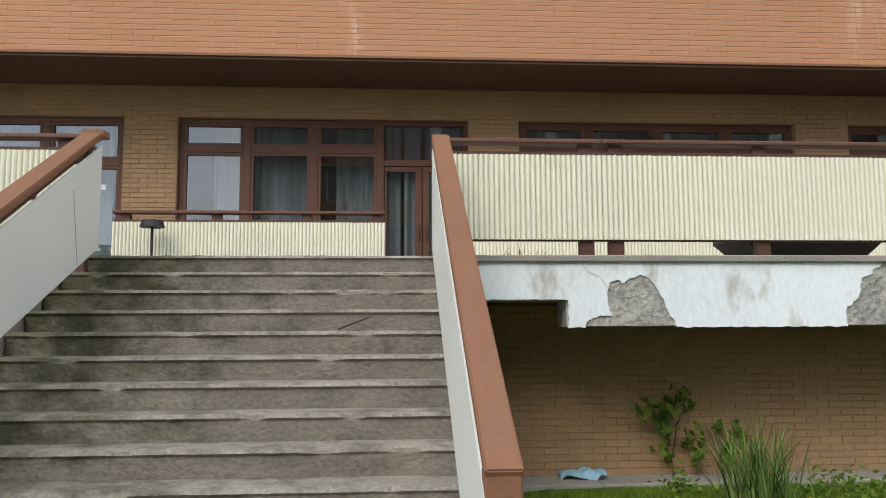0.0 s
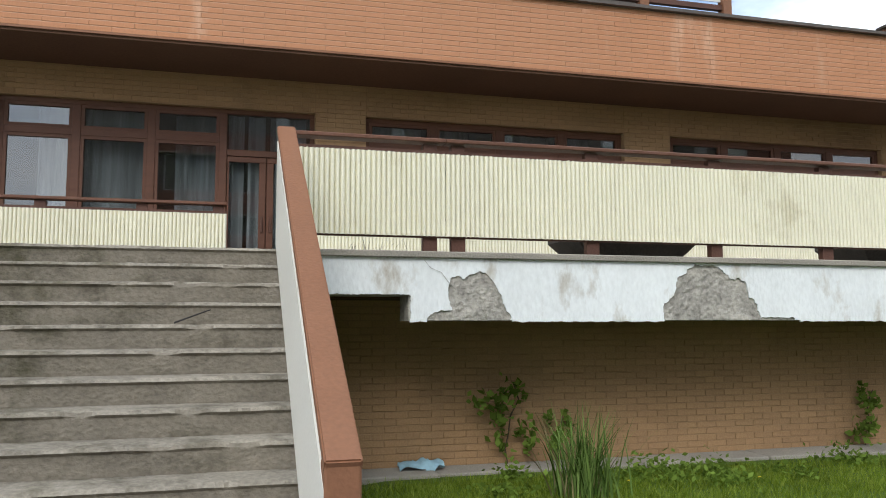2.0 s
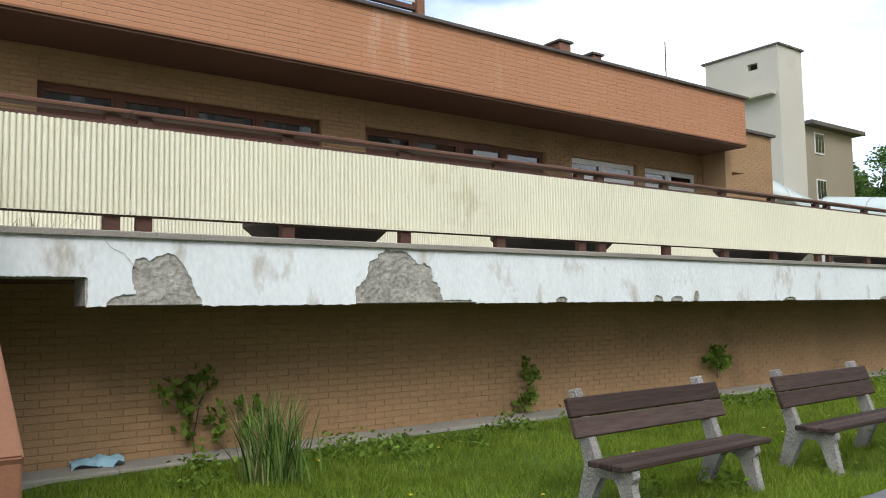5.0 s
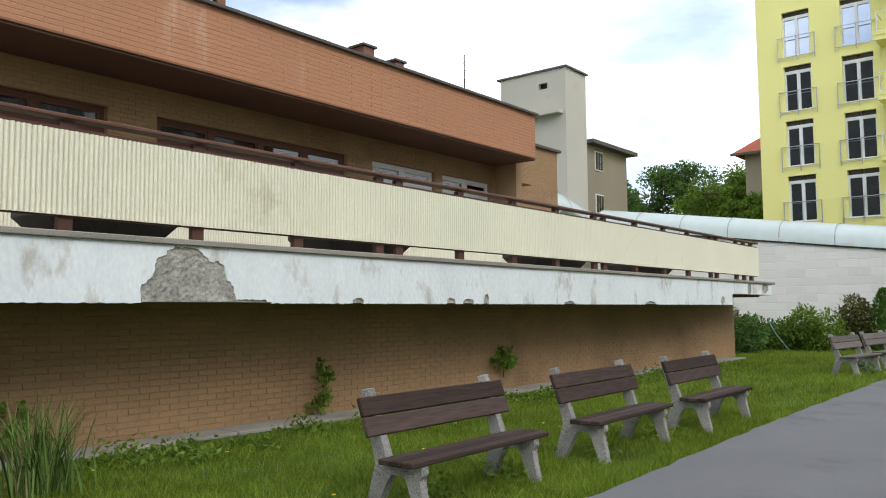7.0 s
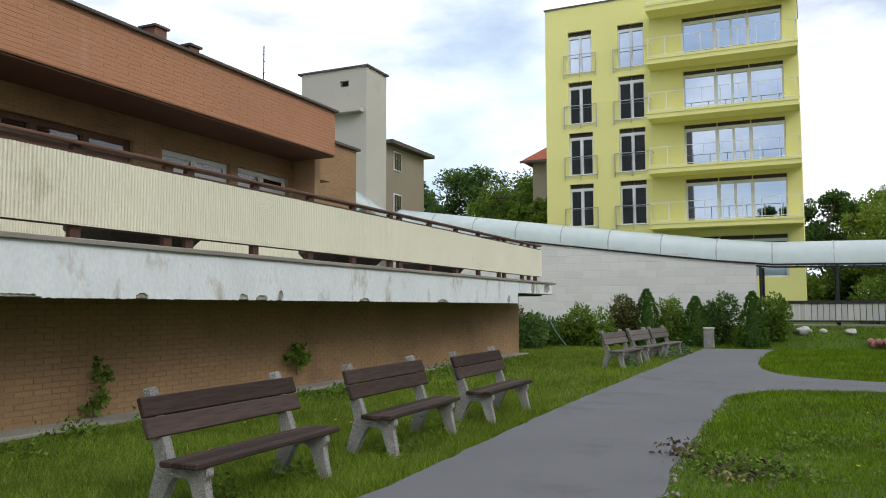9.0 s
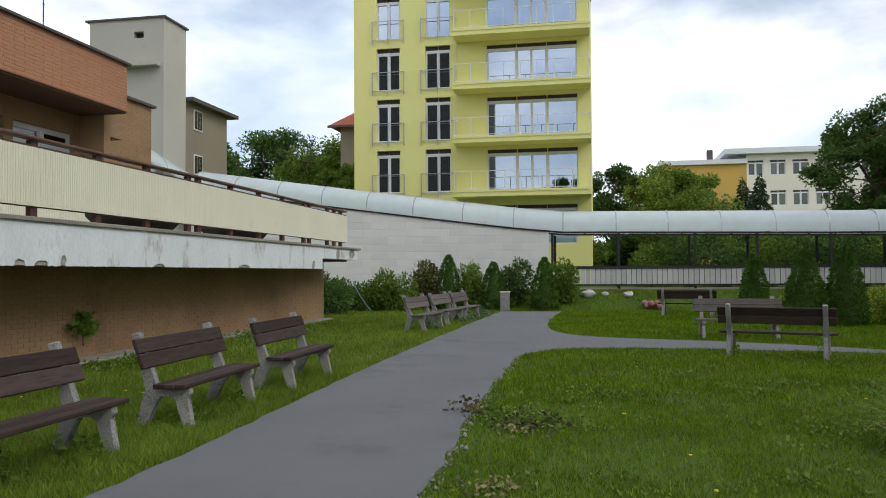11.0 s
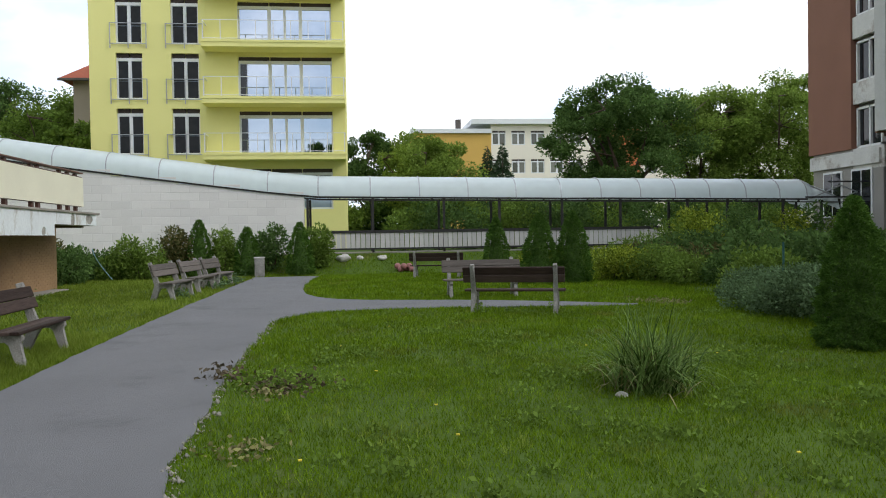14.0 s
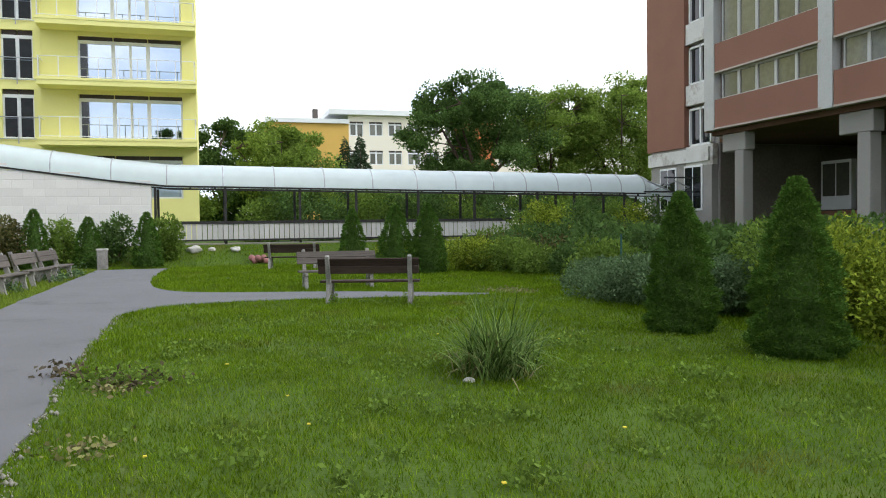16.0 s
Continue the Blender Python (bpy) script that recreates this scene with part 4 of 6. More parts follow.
bench = build_bench(M_BENCH_WOOD, "dark weathered plank bench on rough concrete legs", "benches along the path")
bench.matrix_world = pose(6.30, 3.07, 0, 0, 0, 1)
copy_thing(bench, pose(8.97, 3.03, 0, 0, 0, 2))
copy_thing(bench, pose(11.47, 2.95, 0, 0, 0, 2))
grey = build_bench(M_BENCH_GREY, "greyed weathered plank bench on rough concrete legs", "benches by the hedge")
grey.matrix_world = pose(21.5, 3.30, 0, 0, 0, -5)
copy_thing(grey, pose(23.9, 3.14, 0, 0, 0, -5))
copy_thing(grey, pose(26.0, 2.95, 0, 0, 0, -5))
# three round the curved branch of the path
copy_thing(bench, pose(15.75, -4.17, 0, 0, 0, 72))["label"] = "dark plank bench seen against the curved path"
copy_thing(grey, pose(19.6, -4.18, 0, 0, 0, -90))
copy_thing(bench, pose(28.7, -4.05, 0, 0, 0, 76))

# ---- litter bin, stones and small clutter ----
bin_ob = thing("litter_bin", pose(31.3, 2.35, 0), "pale square concrete litter bin at the end of the path", "bin")
part("body", boxes((-0.17, 0.17, -0.17, 0.17, 0.0, 0.70), bevel=0.02), M_AGGREGATE, bin_ob)
part("rim", boxes((-0.19, 0.19, -0.19, 0.19, 0.70, 0.76), bevel=0.015), M_STONE, bin_ob)


def stone(x, y, r, label, material, seed, group="stones"):
    bm = bmesh.new()
    bmesh.ops.create_icosphere(bm, subdivisions=3, radius=r)
    for v in bm.verts:
        v.co *= 1 + 0.35 * noise.noise(v.co * (1.6 / r) + Vector((seed, 0, 0)))
        v.co.z *= 0.65
    ob = part("stone", bm, material, None, "", True)
    ob.location = (x, y, float(ground_height(x, y)) + r * 0.25)
    return tagged(ob, label, "stone", group)


for i, (x, y, r) in enumerate(((33.3, -0.75, 0.27), (33.4, -1.4, 0.13), (33.3, -2.3, 0.2))):
    stone(x, y, r, "pale rounded boulder at the edge of the shrub bed", M_STONE, i)
stone(7.78, -3.5, 0.055, "small pale stone at the foot of the grass tuft", M_STONE, 9, "")
bm = bmesh.new()
bmesh.ops.create_grid(bm, x_segments=16, y_segments=8, size=0.5)
for v in bm.verts:
    x, y = v.co.x, v.co.y
    v.co = Vector((x * 0.46, y * 0.24, 0.04 + 0.03 * (1 - 4 * y * y) * (1 - 4 * x * x) - 0.04 * (4 * y * y) + 0.06 * noise.noise(Vector((x * 5, y * 5, 3))) + 0.025 * noise.noise(Vector((x * 13, y * 13, 8)))))
bag = part("plastic_bag", bm, M_BLUE, None, "", True)
bag.location, bag.rotation_euler = (2.93, 7.10, 0.15), (0, 0, -0.1)
tagged(bag, "crumpled pale blue plastic bag lying on the apron", "bag")
bm = bmesh.new()
for k in range(6):
    bmesh.ops.create_icosphere(bm, subdivisions=2, radius=0.13, matrix=Matrix.Translation((0.12 * (k % 3) - 0.1, 0.11 * k - 0.3, 0.12 + 0.11 * (k % 2))))
heap = part("plastic_sacks", bm, M_PINK, None, "", True)
heap.location = (32.0, -3.1, 0.05)
tagged(heap, "faded red plastic sacks lying near the bench", "sacks")
for (x, y, a) in ((0.75, 5.42, 35),):
    stick = part("stick", bm_tube(bmesh.new(), (-0.13, 0, 0), (0.13, 0, 0.10), 0.008, 0.005, 5), M_BLACK)
    stick.location = (x, 5.35, 1.60)
    tagged(stick, "thin dark twig leaning on a step", "twig")
hose = bpy.data.curves.new("hose", "CURVE")
hose.dimensions, hose.bevel_depth = "3D", 0.012
sp = hose.splines.new("NURBS")
sp.points.add(4)
for p, co in zip(sp.points, ((24.3, 6.2, 1.9), (24.6, 6.3, 1.2), (25.2, 6.2, 0.7), (25.7, 6.0, 0.25), (26.0, 5.9, 0.05))):
    p.co = (*co, 1)
hose.materials.append(M_BLUE)
tagged(new("hose", hose), "thin pale blue hose hanging from the terrace end", "hose")

# ---- covered walkway ----
WX, WIDE = 35.0, 2.2
walk_ob = thing("covered_walkway", pose(0, 0, 0), "long covered walkway with a curved translucent polycarbonate roof", "walkway")


def eave(y):
    """The height of the eaves: level by the street, ramping up towards the building."""
    return 3.20 + 0.016 * min(y, 0) * (1 if y > -12 else 0.9) if y < 0.9 else 3.22 + 0.126 * (y - 0.9) + 0.0006 * (y - 0.9) ** 2


def roof_ring(y, x=WX, z=None, wide=WIDE, high=0.92):
    z = eave(y) if z is None else z
    return [(x + wide / 2 - wide / 2 * math.cos(a), y, z + high * math.sin(a) ** 0.8) for a in [math.pi * k / 10 for k in range(11)]]


def shell(ring_a, ring_b, thick=0.012):
    bm = bmesh.new()
    a, b = [bm.verts.new(p) for p in ring_a], [bm.verts.new(p) for p in ring_b]
    for i in range(len(a) - 1):
        bm.faces.new((a[i], a[i + 1], b[i + 1], b[i]))
    return bm


stations = [17.2, 15.2, 13.1, 11.0, 8.9, 6.8, 4.6, 2.4, 0.3, -1.9, -4.0, -6.1, -8.2, -10.2, -12.0, -13.8, -15.4, -17.0, -18.7, -20.3, -21.6]
for ya, yb in zip(stations, stations[1:]):
    part("roof_sheet", shell(roof_ring(ya - 0.01), roof_ring(yb + 0.01)), M_POLY, walk_ob, "", True)


def arch_band(low, high, shift):
    """One bent flat bar through the points, from ring low out to ring high."""
    bm = bmesh.new()
    rows = [[bm.verts.new(Vector(p) + shift * sg) for p, sg in ((a, -1), (a, 1), (b, 1), (b, -1))] for a, b in zip(low, high)]
    for p, q in zip(rows, rows[1:]):
        for i in range(4):
            bm.faces.new((p[i], p[(i + 1) % 4], q[(i + 1) % 4], q[i]))
    return bm


for y in stations:
    part("arch", arch_band(roof_ring(y, high=0.925), roof_ring(y, wide=WIDE + 0.03, high=0.95), Vector((0, 0.025, 0))), M_STEEL, walk_ob)
for ya, yb in zip(stations, stations[1:]):
    for x in (WX, WX + WIDE):
        part("gutter_rail", bm_beam(bmesh.new(), (x, ya, eave(ya) - 0.05), (x, yb, eave(yb) - 0.05), 0.07, 0.07), M_BLACK, walk_ob)
for ya, yb in ((-1.0, -25.2),):
    part("lower_rail", bm_beam(bmesh.new(), (WX + 0.02, ya, 3.02), (WX + 0.02, yb, 2.66), 0.06, 0.05), M_BLACK, walk_ob)
for k in range(24):
    y = -0.6 - k * 0.98
    part("spacer", boxes((WX - 0.02, WX + 0.06, y - 0.03, y + 0.03, 3.02 - (-1.0 - y) * 0.0149, eave(y) - 0.07)), M_BLACK, walk_ob)
for y in (0.75, -1.99, -5.04, -7.46, -10.24, -12.87, -15.95, -17.83, -20.46, -22.3, -24.9):
    for x in (WX + 0.05, WX + WIDE - 0.05):
        part("post", boxes((x - 0.05, x + 0.05, y - 0.05, y + 0.05, 0.6, eave(y) - 0.08)), M_BLACK, walk_ob)
bm = bmesh.new()
rows = []
for i in range(15):
    y = -21.62 - i * 0.11
    rows.append([bm.verts.new((x + 0.10 * noise.noise(Vector((x * 2, y * 3, 1))), yy + 0.06 * noise.noise(Vector((x * 3, z * 4, i))), z * (1 - 0.012 * i) + 0.13 * noise.noise(Vector((x * 1.9, y * 2.6, z)))))
                 for x, yy, z in roof_ring(y)])
for a, b in zip(rows, rows[1:]):
    for k in range(10):
        bm.faces.new((a[k], a[k + 1], b[k + 1], b[k]))
part("torn_film", bm, M_CRUMPLED, walk_ob, "crumpled loose plastic film at the open end", True)
for z, ya, yb in ((3.62, -22.6, -27.4), (2.93, -21.5, -27.4)):
    part("bare_rail", bm_beam(bmesh.new(), (WX, ya, z), (WX - 0.9, yb, z - 0.06), 0.06, 0.07), M_BLACK, walk_ob)
for y0, y1 in ((-21.7, -23.2), (-23.2, -24.8), (-24.8, -26.4)):
    part("bare_brace", bm_beam(bmesh.new(), (WX, y0, 2.85), (WX, y1, 3.45), 0.05, 0.05), M_STEEL, walk_ob)
    part("bare_brace", bm_beam(bmesh.new(), (WX, y0, 3.45), (WX, y1, 2.85), 0.05, 0.05), M_STEEL, walk_ob)
# the last stretch turns towards the building
p0, p1 = Vector((35.0, 17.2, eave(17.2))), Vector((21.4, 13.8, 6.0))
for k in range(6):
    a, b = p0.lerp(p1, k / 6), p0.lerp(p1, (k + 1) / 6)
    ra = [(a.x, a.y + 1.1 * (1 - math.cos(t)) - 0.2, a.z + 0.92 * math.sin(t)) for t in [math.pi * i / 10 for i in range(11)]]
    rb = [(b.x, b.y + 1.1 * (1 - math.cos(t)) - 0.2, b.z + 0.92 * math.sin(t)) for t in [math.pi * i / 10 for i in range(11)]]
    part("roof_sheet", shell(ra, rb), M_POLY, walk_ob, "", True)
    part("arch", arch_band(ra, [(x, y, z + 0.03) for x, y, z in ra], Vector((0.025, 0, 0))), M_STEEL, walk_ob)
structure("floor_walkway", boxes((WX - 0.1, WX + WIDE + 0.1, -26, 18, 0.3, 0.78)), M_SLAB, "low concrete plinth of the covered walkway", "floor")
block_wall = structure("wall_blocks", boxes((WX + 0.012, WX + 0.3, 0.9, 17.5, 0.3, 3.1)), M_BLOCK_JOINT, "pale unplastered block wall beneath the covered walkway", "wall")
bm = bmesh.new()
for i in range(12):
    y0, y1 = 0.9 + i * 1.38, 0.9 + (i + 1) * 1.38
    a = [bm.verts.new((WX + 0.012, y0, 3.1)), bm.verts.new((WX + 0.012, y1, 3.1)), bm.verts.new((WX + 0.012, y1, eave(y1) - 0.1)), bm.verts.new((WX + 0.012, y0, eave(y0) - 0.1))]
    b = [bm.verts.new(v.co + Vector((0.28, 0, 0))) for v in a]
    bm.faces.new(a)
    bm.faces.new(b[::-1])
    for k in range(4):
        bm.faces.new((a[k], a[(k + 1) % 4], b[(k + 1) % 4], b[k]))
part("upper_wall", bm, M_BLOCK_JOINT, block_wall)
fence = thing("board_fence", pose(0, 0, 0), "pale upright board fence between dark steel rails", "fence")
part("top_rail", boxes((WX - 0.16, WX - 0.08, -14.6, 0.85, 1.60, 1.72)), M_BLACK, fence)
part("bottom_rail", boxes((WX - 0.16, WX - 0.08, -14.6, 0.85, 0.90, 0.97)), M_BLACK, fence)
slat = mesh_of("slat", boxes((-0.014, 0.014, -0.09, 0.09, 0.0, 0.66)), M_FENCE)
for i in range(74):
    o = part("slat", slat, None, fence)
    o.location = (WX - 0.12, 0.72 - i * 0.207, 0.955)


# ---- far buildings ----
def far_window(parent, x, y0, y1, z0, z1, leaves, frame_mat=M_WHITE_PAINT, rail=False, bar=0.07, glass=M_DARK_GLASS, roller=0.0):
    """A window in a wall that faces -x, with a frame, mullions, panes and, if asked, a roller box above."""
    zt = z1 - roller
    head = zt - (0.16 if roller else bar)
    rows = [(x - 0.02, x + 0.10, y0, y1, head, zt), (x - 0.02, x + 0.10, y0, y1, z0, z0 + bar), (x - 0.02, x + 0.10, y0, y0 + bar, z0 + bar, head), (x - 0.02, x + 0.10, y1 - bar, y1, z0 + bar, head)]
    for k in range(1, leaves):
        y = y0 + (y1 - y0) * k / leaves
        rows.append((x - 0.02, x + 0.10, y - bar, y + bar, z0 + bar, head))
    w = part("window", boxes(*rows), frame_mat, parent)
    for k in range(leaves):
        a, b = y0 + (y1 - y0) * k / leaves, y0 + (y1 - y0) * (k + 1) / leaves
        part("pane", boxes((x + 0.06, x + 0.08, a + bar * 0.9, b - bar * 0.9, z0 + bar, head)), glass, w)
        if roller:
            part("roller_box", boxes((x + 0.01, x + 0.09, a + 0.03, b - 0.03, zt, z1)), M_ROLLER, w)
    if rail:
        rr = [(x - 0.26, x - 0.23, y0 - 0.26, y1 + 0.26, z0 + 1.02, z0 + 1.06), (x - 0.26, x - 0.23, y0 - 0.26, y1 + 0.26, z0 - 0.06, z0 - 0.02)]
        rr += [(x - 0.26, x - 0.23, y - 0.025, y + 0.025, z0 - 0.28, z0 + 1.05) for y in (y0 - 0.24, (y0 + y1) / 2, y1 + 0.24)]
        part("french_rail", boxes(*rr), M_STEEL, w)
    return w


def wall_with_holes(x0, x1, y0, y1, z0, z1, holes):
    """A wall slab that faces -x, x0 to x1 thick, with openings (y0, y1, z0, z1) cut through."""
    ys = sorted({y0, y1, *[h[0] for h in holes], *[h[1] for h in holes]})
    zs = sorted({z0, z1, *[h[2] for h in holes], *[h[3] for h in holes]})
    bm = bmesh.new()
    for ya, yb in zip(ys, ys[1:]):
        run = None
        for za, zb in zip(zs, zs[1:]):
            mid = ((ya + yb) / 2, (za + zb) / 2)
            if any(h[0] < mid[0] < h[1] and h[2] < mid[1] < h[3] for h in holes):
                if run:
                    bm_box(bm, x0, x1, ya, yb, *run)
                run = None
            else:
                run = (run[0] if run else za, zb)
        if run:
            bm_box(bm, x0, x1, ya, yb, *run)
    return bm


flats = thing("apartment_building", pose(0, 0, 0), "bright yellow rendered apartment block with steel balconies", "building")
XA, XB = 45.0, 45.0
storeys = [5.99, 8.93, 11.88, 14.83]
holes, wide_holes = [], []
for z in storeys:
    holes += [(9.83, 11.20, z + 0.03, z + 2.46), (6.90, 8.35, z + 0.03, z + 2.46)]
    wide_holes.append((-0.16, 4.86, z - 0.02, z + 2.33))
holes += [(9.7, 11.1, 3.1, 5.3), (6.75, 8.12, 3.1, 5.3)]
wide_holes += [(-0.1, 4.86, 3.0, 5.2)]
part("wall", wall_with_holes(XA, XA + 0.4, 6.55, 12.55, 0, 18.75, holes), M_YELLOW, flats)
part("wall", wall_with_holes(XA + 0.02, XA + 0.4, -0.85, 6.55, 0, 20.9, wide_holes), M_YELLOW, flats)
part("side_wall", boxes((XA + 0.4, XA + 14, 12.15, 12.55, 0, 18.75), (XA + 0.4, XA + 14, -0.85, -0.45, 0, 20.9), (XA + 13.6, XA + 14, -0.45, 12.15, 0, 18.75), (XA + 0.4, XA + 13.6, -0.45, 12.15, 18.2, 18.6)), M_YELLOW, flats)
part("roof", boxes((XA - 0.05, XA + 14, 6.5, 12.6, 18.75, 18.83), (XA - 0.05, XA + 14, -0.9, 6.5, 20.9, 21.0)), M_ROOF_DARK, flats)
for h in holes:
    far_window(flats, XA + 0.16, *h, 2, rail=True, bar=0.075, glass=M_SKY_GLASS, roller=0.24)
for h in wide_holes:
    w = far_window(flats, XA + 0.18, *h, 3, bar=0.09, glass=M_SKY_GLASS, roller=0.20)
    part("door_stile", boxes((XA + 0.15, XA + 0.26, 2.30, 2.42, h[2] + 0.09, h[3] - 0.36)), M_WHITE_PAINT, w)
for z in storeys + [17.76]:
    slab = part("balcony", boxes((XA - 1.35, XA + 0.015, -0.85, 6.55, z - 0.40, z - 0.10), (XA - 1.38, XA - 1.30, -0.88, 6.58, z - 0.16, z - 0.04)), M_YELLOW, flats)
    rr = [(XA - 1.33, XA - 1.30, -0.80, 6.5, z + 0.97, z + 1.0), (XA - 1.33, XA - 1.30, -0.80, 6.5, z + 0.02, z + 0.05), (XA - 1.33, XA, 6.47, 6.5, z + 0.97, z + 1.0), (XA - 1.33, XA, -0.83, -0.80, z + 0.97, z + 1.0)]
    part("rail", boxes(*rr), M_WHITE_PAINT, slab)
    for k in range(9):
        y = -0.78 + k * 0.905
        part("baluster", boxes((XA - 1.335, XA - 1.305, y - 0.02, y + 0.02, z - 0.30, z + 0.98)), M_WHITE_PAINT, slab)

tower = thing("lift_tower", pose(0, 0, 0), "plain grey rendered tower with a small vent opening", "tower")
part("shaft", wall_with_holes(34.0, 34.3, 18.15, 21.9, 0, 13.2, [(19.15, 19.65, 12.32, 12.62)]), M_GREY_RENDER, tower)
part("shaft_sides", boxes((34.3, 36.0, 18.15, 18.45, 0, 13.2), (34.3, 36.0, 21.6, 21.9, 0, 13.2), (35.7, 36.0, 18.45, 21.6, 0, 13.2)), M_GREY_RENDER, tower)
part("vent_back", boxes((34.25, 34.29, 19.1, 19.7, 12.3, 12.65)), M_BLACK, tower)
part("roof", boxes((33.93, 36.1, 18.05, 22.1, 13.2, 13.28)), M_ROOF_DARK, tower)
part("ledge", boxes((33.6, 34.0, 18.3, 21.9, 10.95, 11.12)), M_GREY_RENDER, tower)
house = thing("house", pose(0, 0, 0), "taupe rendered house with a dark overhanging roof", "house")
part("wall", boxes((39.4, 44.1, 20.0, 30.0, 0, 10.55)), M_TAUPE, house)
part("roof", boxes((39.2, 44.6, 19.5, 30.5, 10.55, 10.75)), M_ROOF_DARK, house)
for x, z in ((40.2, 9.3), (40.2, 6.9)):
    win = part("window", boxes((x, x + 0.9, 19.95, 20.02, z - 0.1, z + 1.0)), M_WHITE_PAINT, house)
    for k in range(3):
        part("pane", boxes((x + 0.06 + k * 0.28, x + 0.28 + k * 0.28, 19.93, 19.96, z - 0.03, z + 0.93)), M_DARK_GLASS, win)
villa = thing("house", pose(0, 0, 0), "older grey house with a red tiled hip roof", "house")
part("wall", boxes((60.0, 68, 9.0, 18.3, 0, 12.8)), M_TAUPE, villa)
bm = bmesh.new()
lowv = [bm.verts.new(p) for p in ((59.3, 8.4, 12.8), (69, 8.4, 12.8), (69, 19.1, 12.8), (59.3, 19.1, 12.8))]
topv = [bm.verts.new((64, 12.5, 16.2)), bm.verts.new((64, 15.0, 16.2))]
bm.faces.new(lowv)
for f in ((lowv[0], lowv[1], topv[0]), (lowv[1], lowv[2], topv[1], topv[0]), (lowv[2], lowv[3], topv[1]), (lowv[3], lowv[0], topv[0], topv[1])):
    bm.faces.new(f)
part("roof", bm, M_RED_ROOF, villa)
part("gutter", boxes((59.2, 59.35, 8.4, 19.1, 12.65, 12.82)), M_ROOF_DARK, villa)

school = thing("school_building", pose(0, 0, 0), "cream and ochre school building with rows of windows", "building")
sh = []
for r, z in enumerate((2.0, 5.9, 9.85, 13.8)):
    for k in range(10):
        y = -20.45 - k * 2.72
        sh.append((y - 1.9, y, z, z + 1.95))
part("wall", wall_with_holes(110, 110.4, -70, -20.3, 0, 16.6, [h for h in sh]), M_CREAM_RENDER, school)
for h in sh:
    far_window(school, 110.1, *h, 2, bar=0.12, glass=M_BLIND_GLASS, roller=0.25)
part("wall", boxes((110, 125, -20.3, -9.5, 0, 15.4)), M_OCHRE, school)
part("roof", boxes((109.6, 126, -20.3, -9.2, 15.4, 16.0), (109.2, 126, -70, -17.5, 16.6, 17.3)), M_WHITE_PAINT, school)
part("roof_house", boxes((114, 124, -27.5, -19.0, 17.3, 18.0)), M_WHITE_PAINT, school)
part("chimney", boxes((112, 112.8, -16.4, -15.7, 16.0, 17.6)), M_ROOF_DARK, school)
part("orange_panel", boxes((109.7, 109.995, -41.5, -35.6, 8.8, 16.0)), M_ORANGE_RENDER, school)

# brown slab block with its raised wing
block = thing("office_block", pose(0, 0, 0), "brown-panelled prefabricated block raised on concrete columns", "building")
YB, YW = -24.0, -22.0
part("end_panel", boxes((35.4, 38.85, YB - 0.4, YB, 5.13, 22)), M_PANEL_BROWN, block)
part("core_wall", boxes((33.2, 38.8, YB - 14, YB - 0.45, 0.3, 22), (-7, 33.2, YB - 16, YB - 12, 0.3, 22)), M_PANEL_GREY, block)
# Added dark sheet over the sky-lit wall, painting in the undercroft's shade.
part("undercroft_shade_sheet", boxes((33.13, 33.19, YB - 12, YB - 0.46, 0.3, 5.1)), M_ROOM, block)
part("base_wall", boxes((33.3, 38.6, YB - 0.44, YB - 0.1, 0.3, 5.12)), M_PANEL_GREY, block)
for x in (34.0, 36.2):
    wf = part("window", boxes((x, x + 1.5, YB - 0.1, YB - 0.04, 2.0, 4.2)), M_WHITE_PAINT, block)
    for k in range(2):
        part("pane", boxes((x + 0.1 + k * 0.7, x + 0.7 + k * 0.7, YB - 0.04, YB - 0.02, 2.1, 4.1)), M_DARK_GLASS, wf)
part("base_band", boxes((33.4, 38.7, YB - 0.1, YB + 0.03, 4.35, 5.0)), M_DIRTY_WHITE, block)
for z in (5.15, 8.15, 11.15, 14.1):
    part("spandrel", boxes((33.2, 35.38, YB - 0.35, YB - 0.08, z - 1.0, z - 0.02)), M_DIRTY_WHITE, block)
    wf = part("window", boxes((33.5, 35.3, YB - 0.40, YB - 0.2, z + 1.75, z + 1.85), (33.5, 35.3, YB - 0.40, YB - 0.2, z, z + 0.1), (33.5, 33.6, YB - 0.4, YB - 0.2, z, z + 1.85), (35.2, 35.3, YB - 0.4, YB - 0.2, z, z + 1.85), (34.3, 34.4, YB - 0.4, YB - 0.2, z, z + 1.85)), M_WHITE_PAINT, block)
    part("pane", boxes((33.6, 35.2, YB - 0.36, YB - 0.32, z + 0.1, z + 1.75)), M_DARK_GLASS, wf)
for x in (30.2, 23.5, 16.8, 10.1, 3.4):
    part("pilaster", boxes((x - 0.05, x + 0.62, YW - 0.35, YW + 0.02, 5.35, 14)), M_WHITE_BRICK, block)
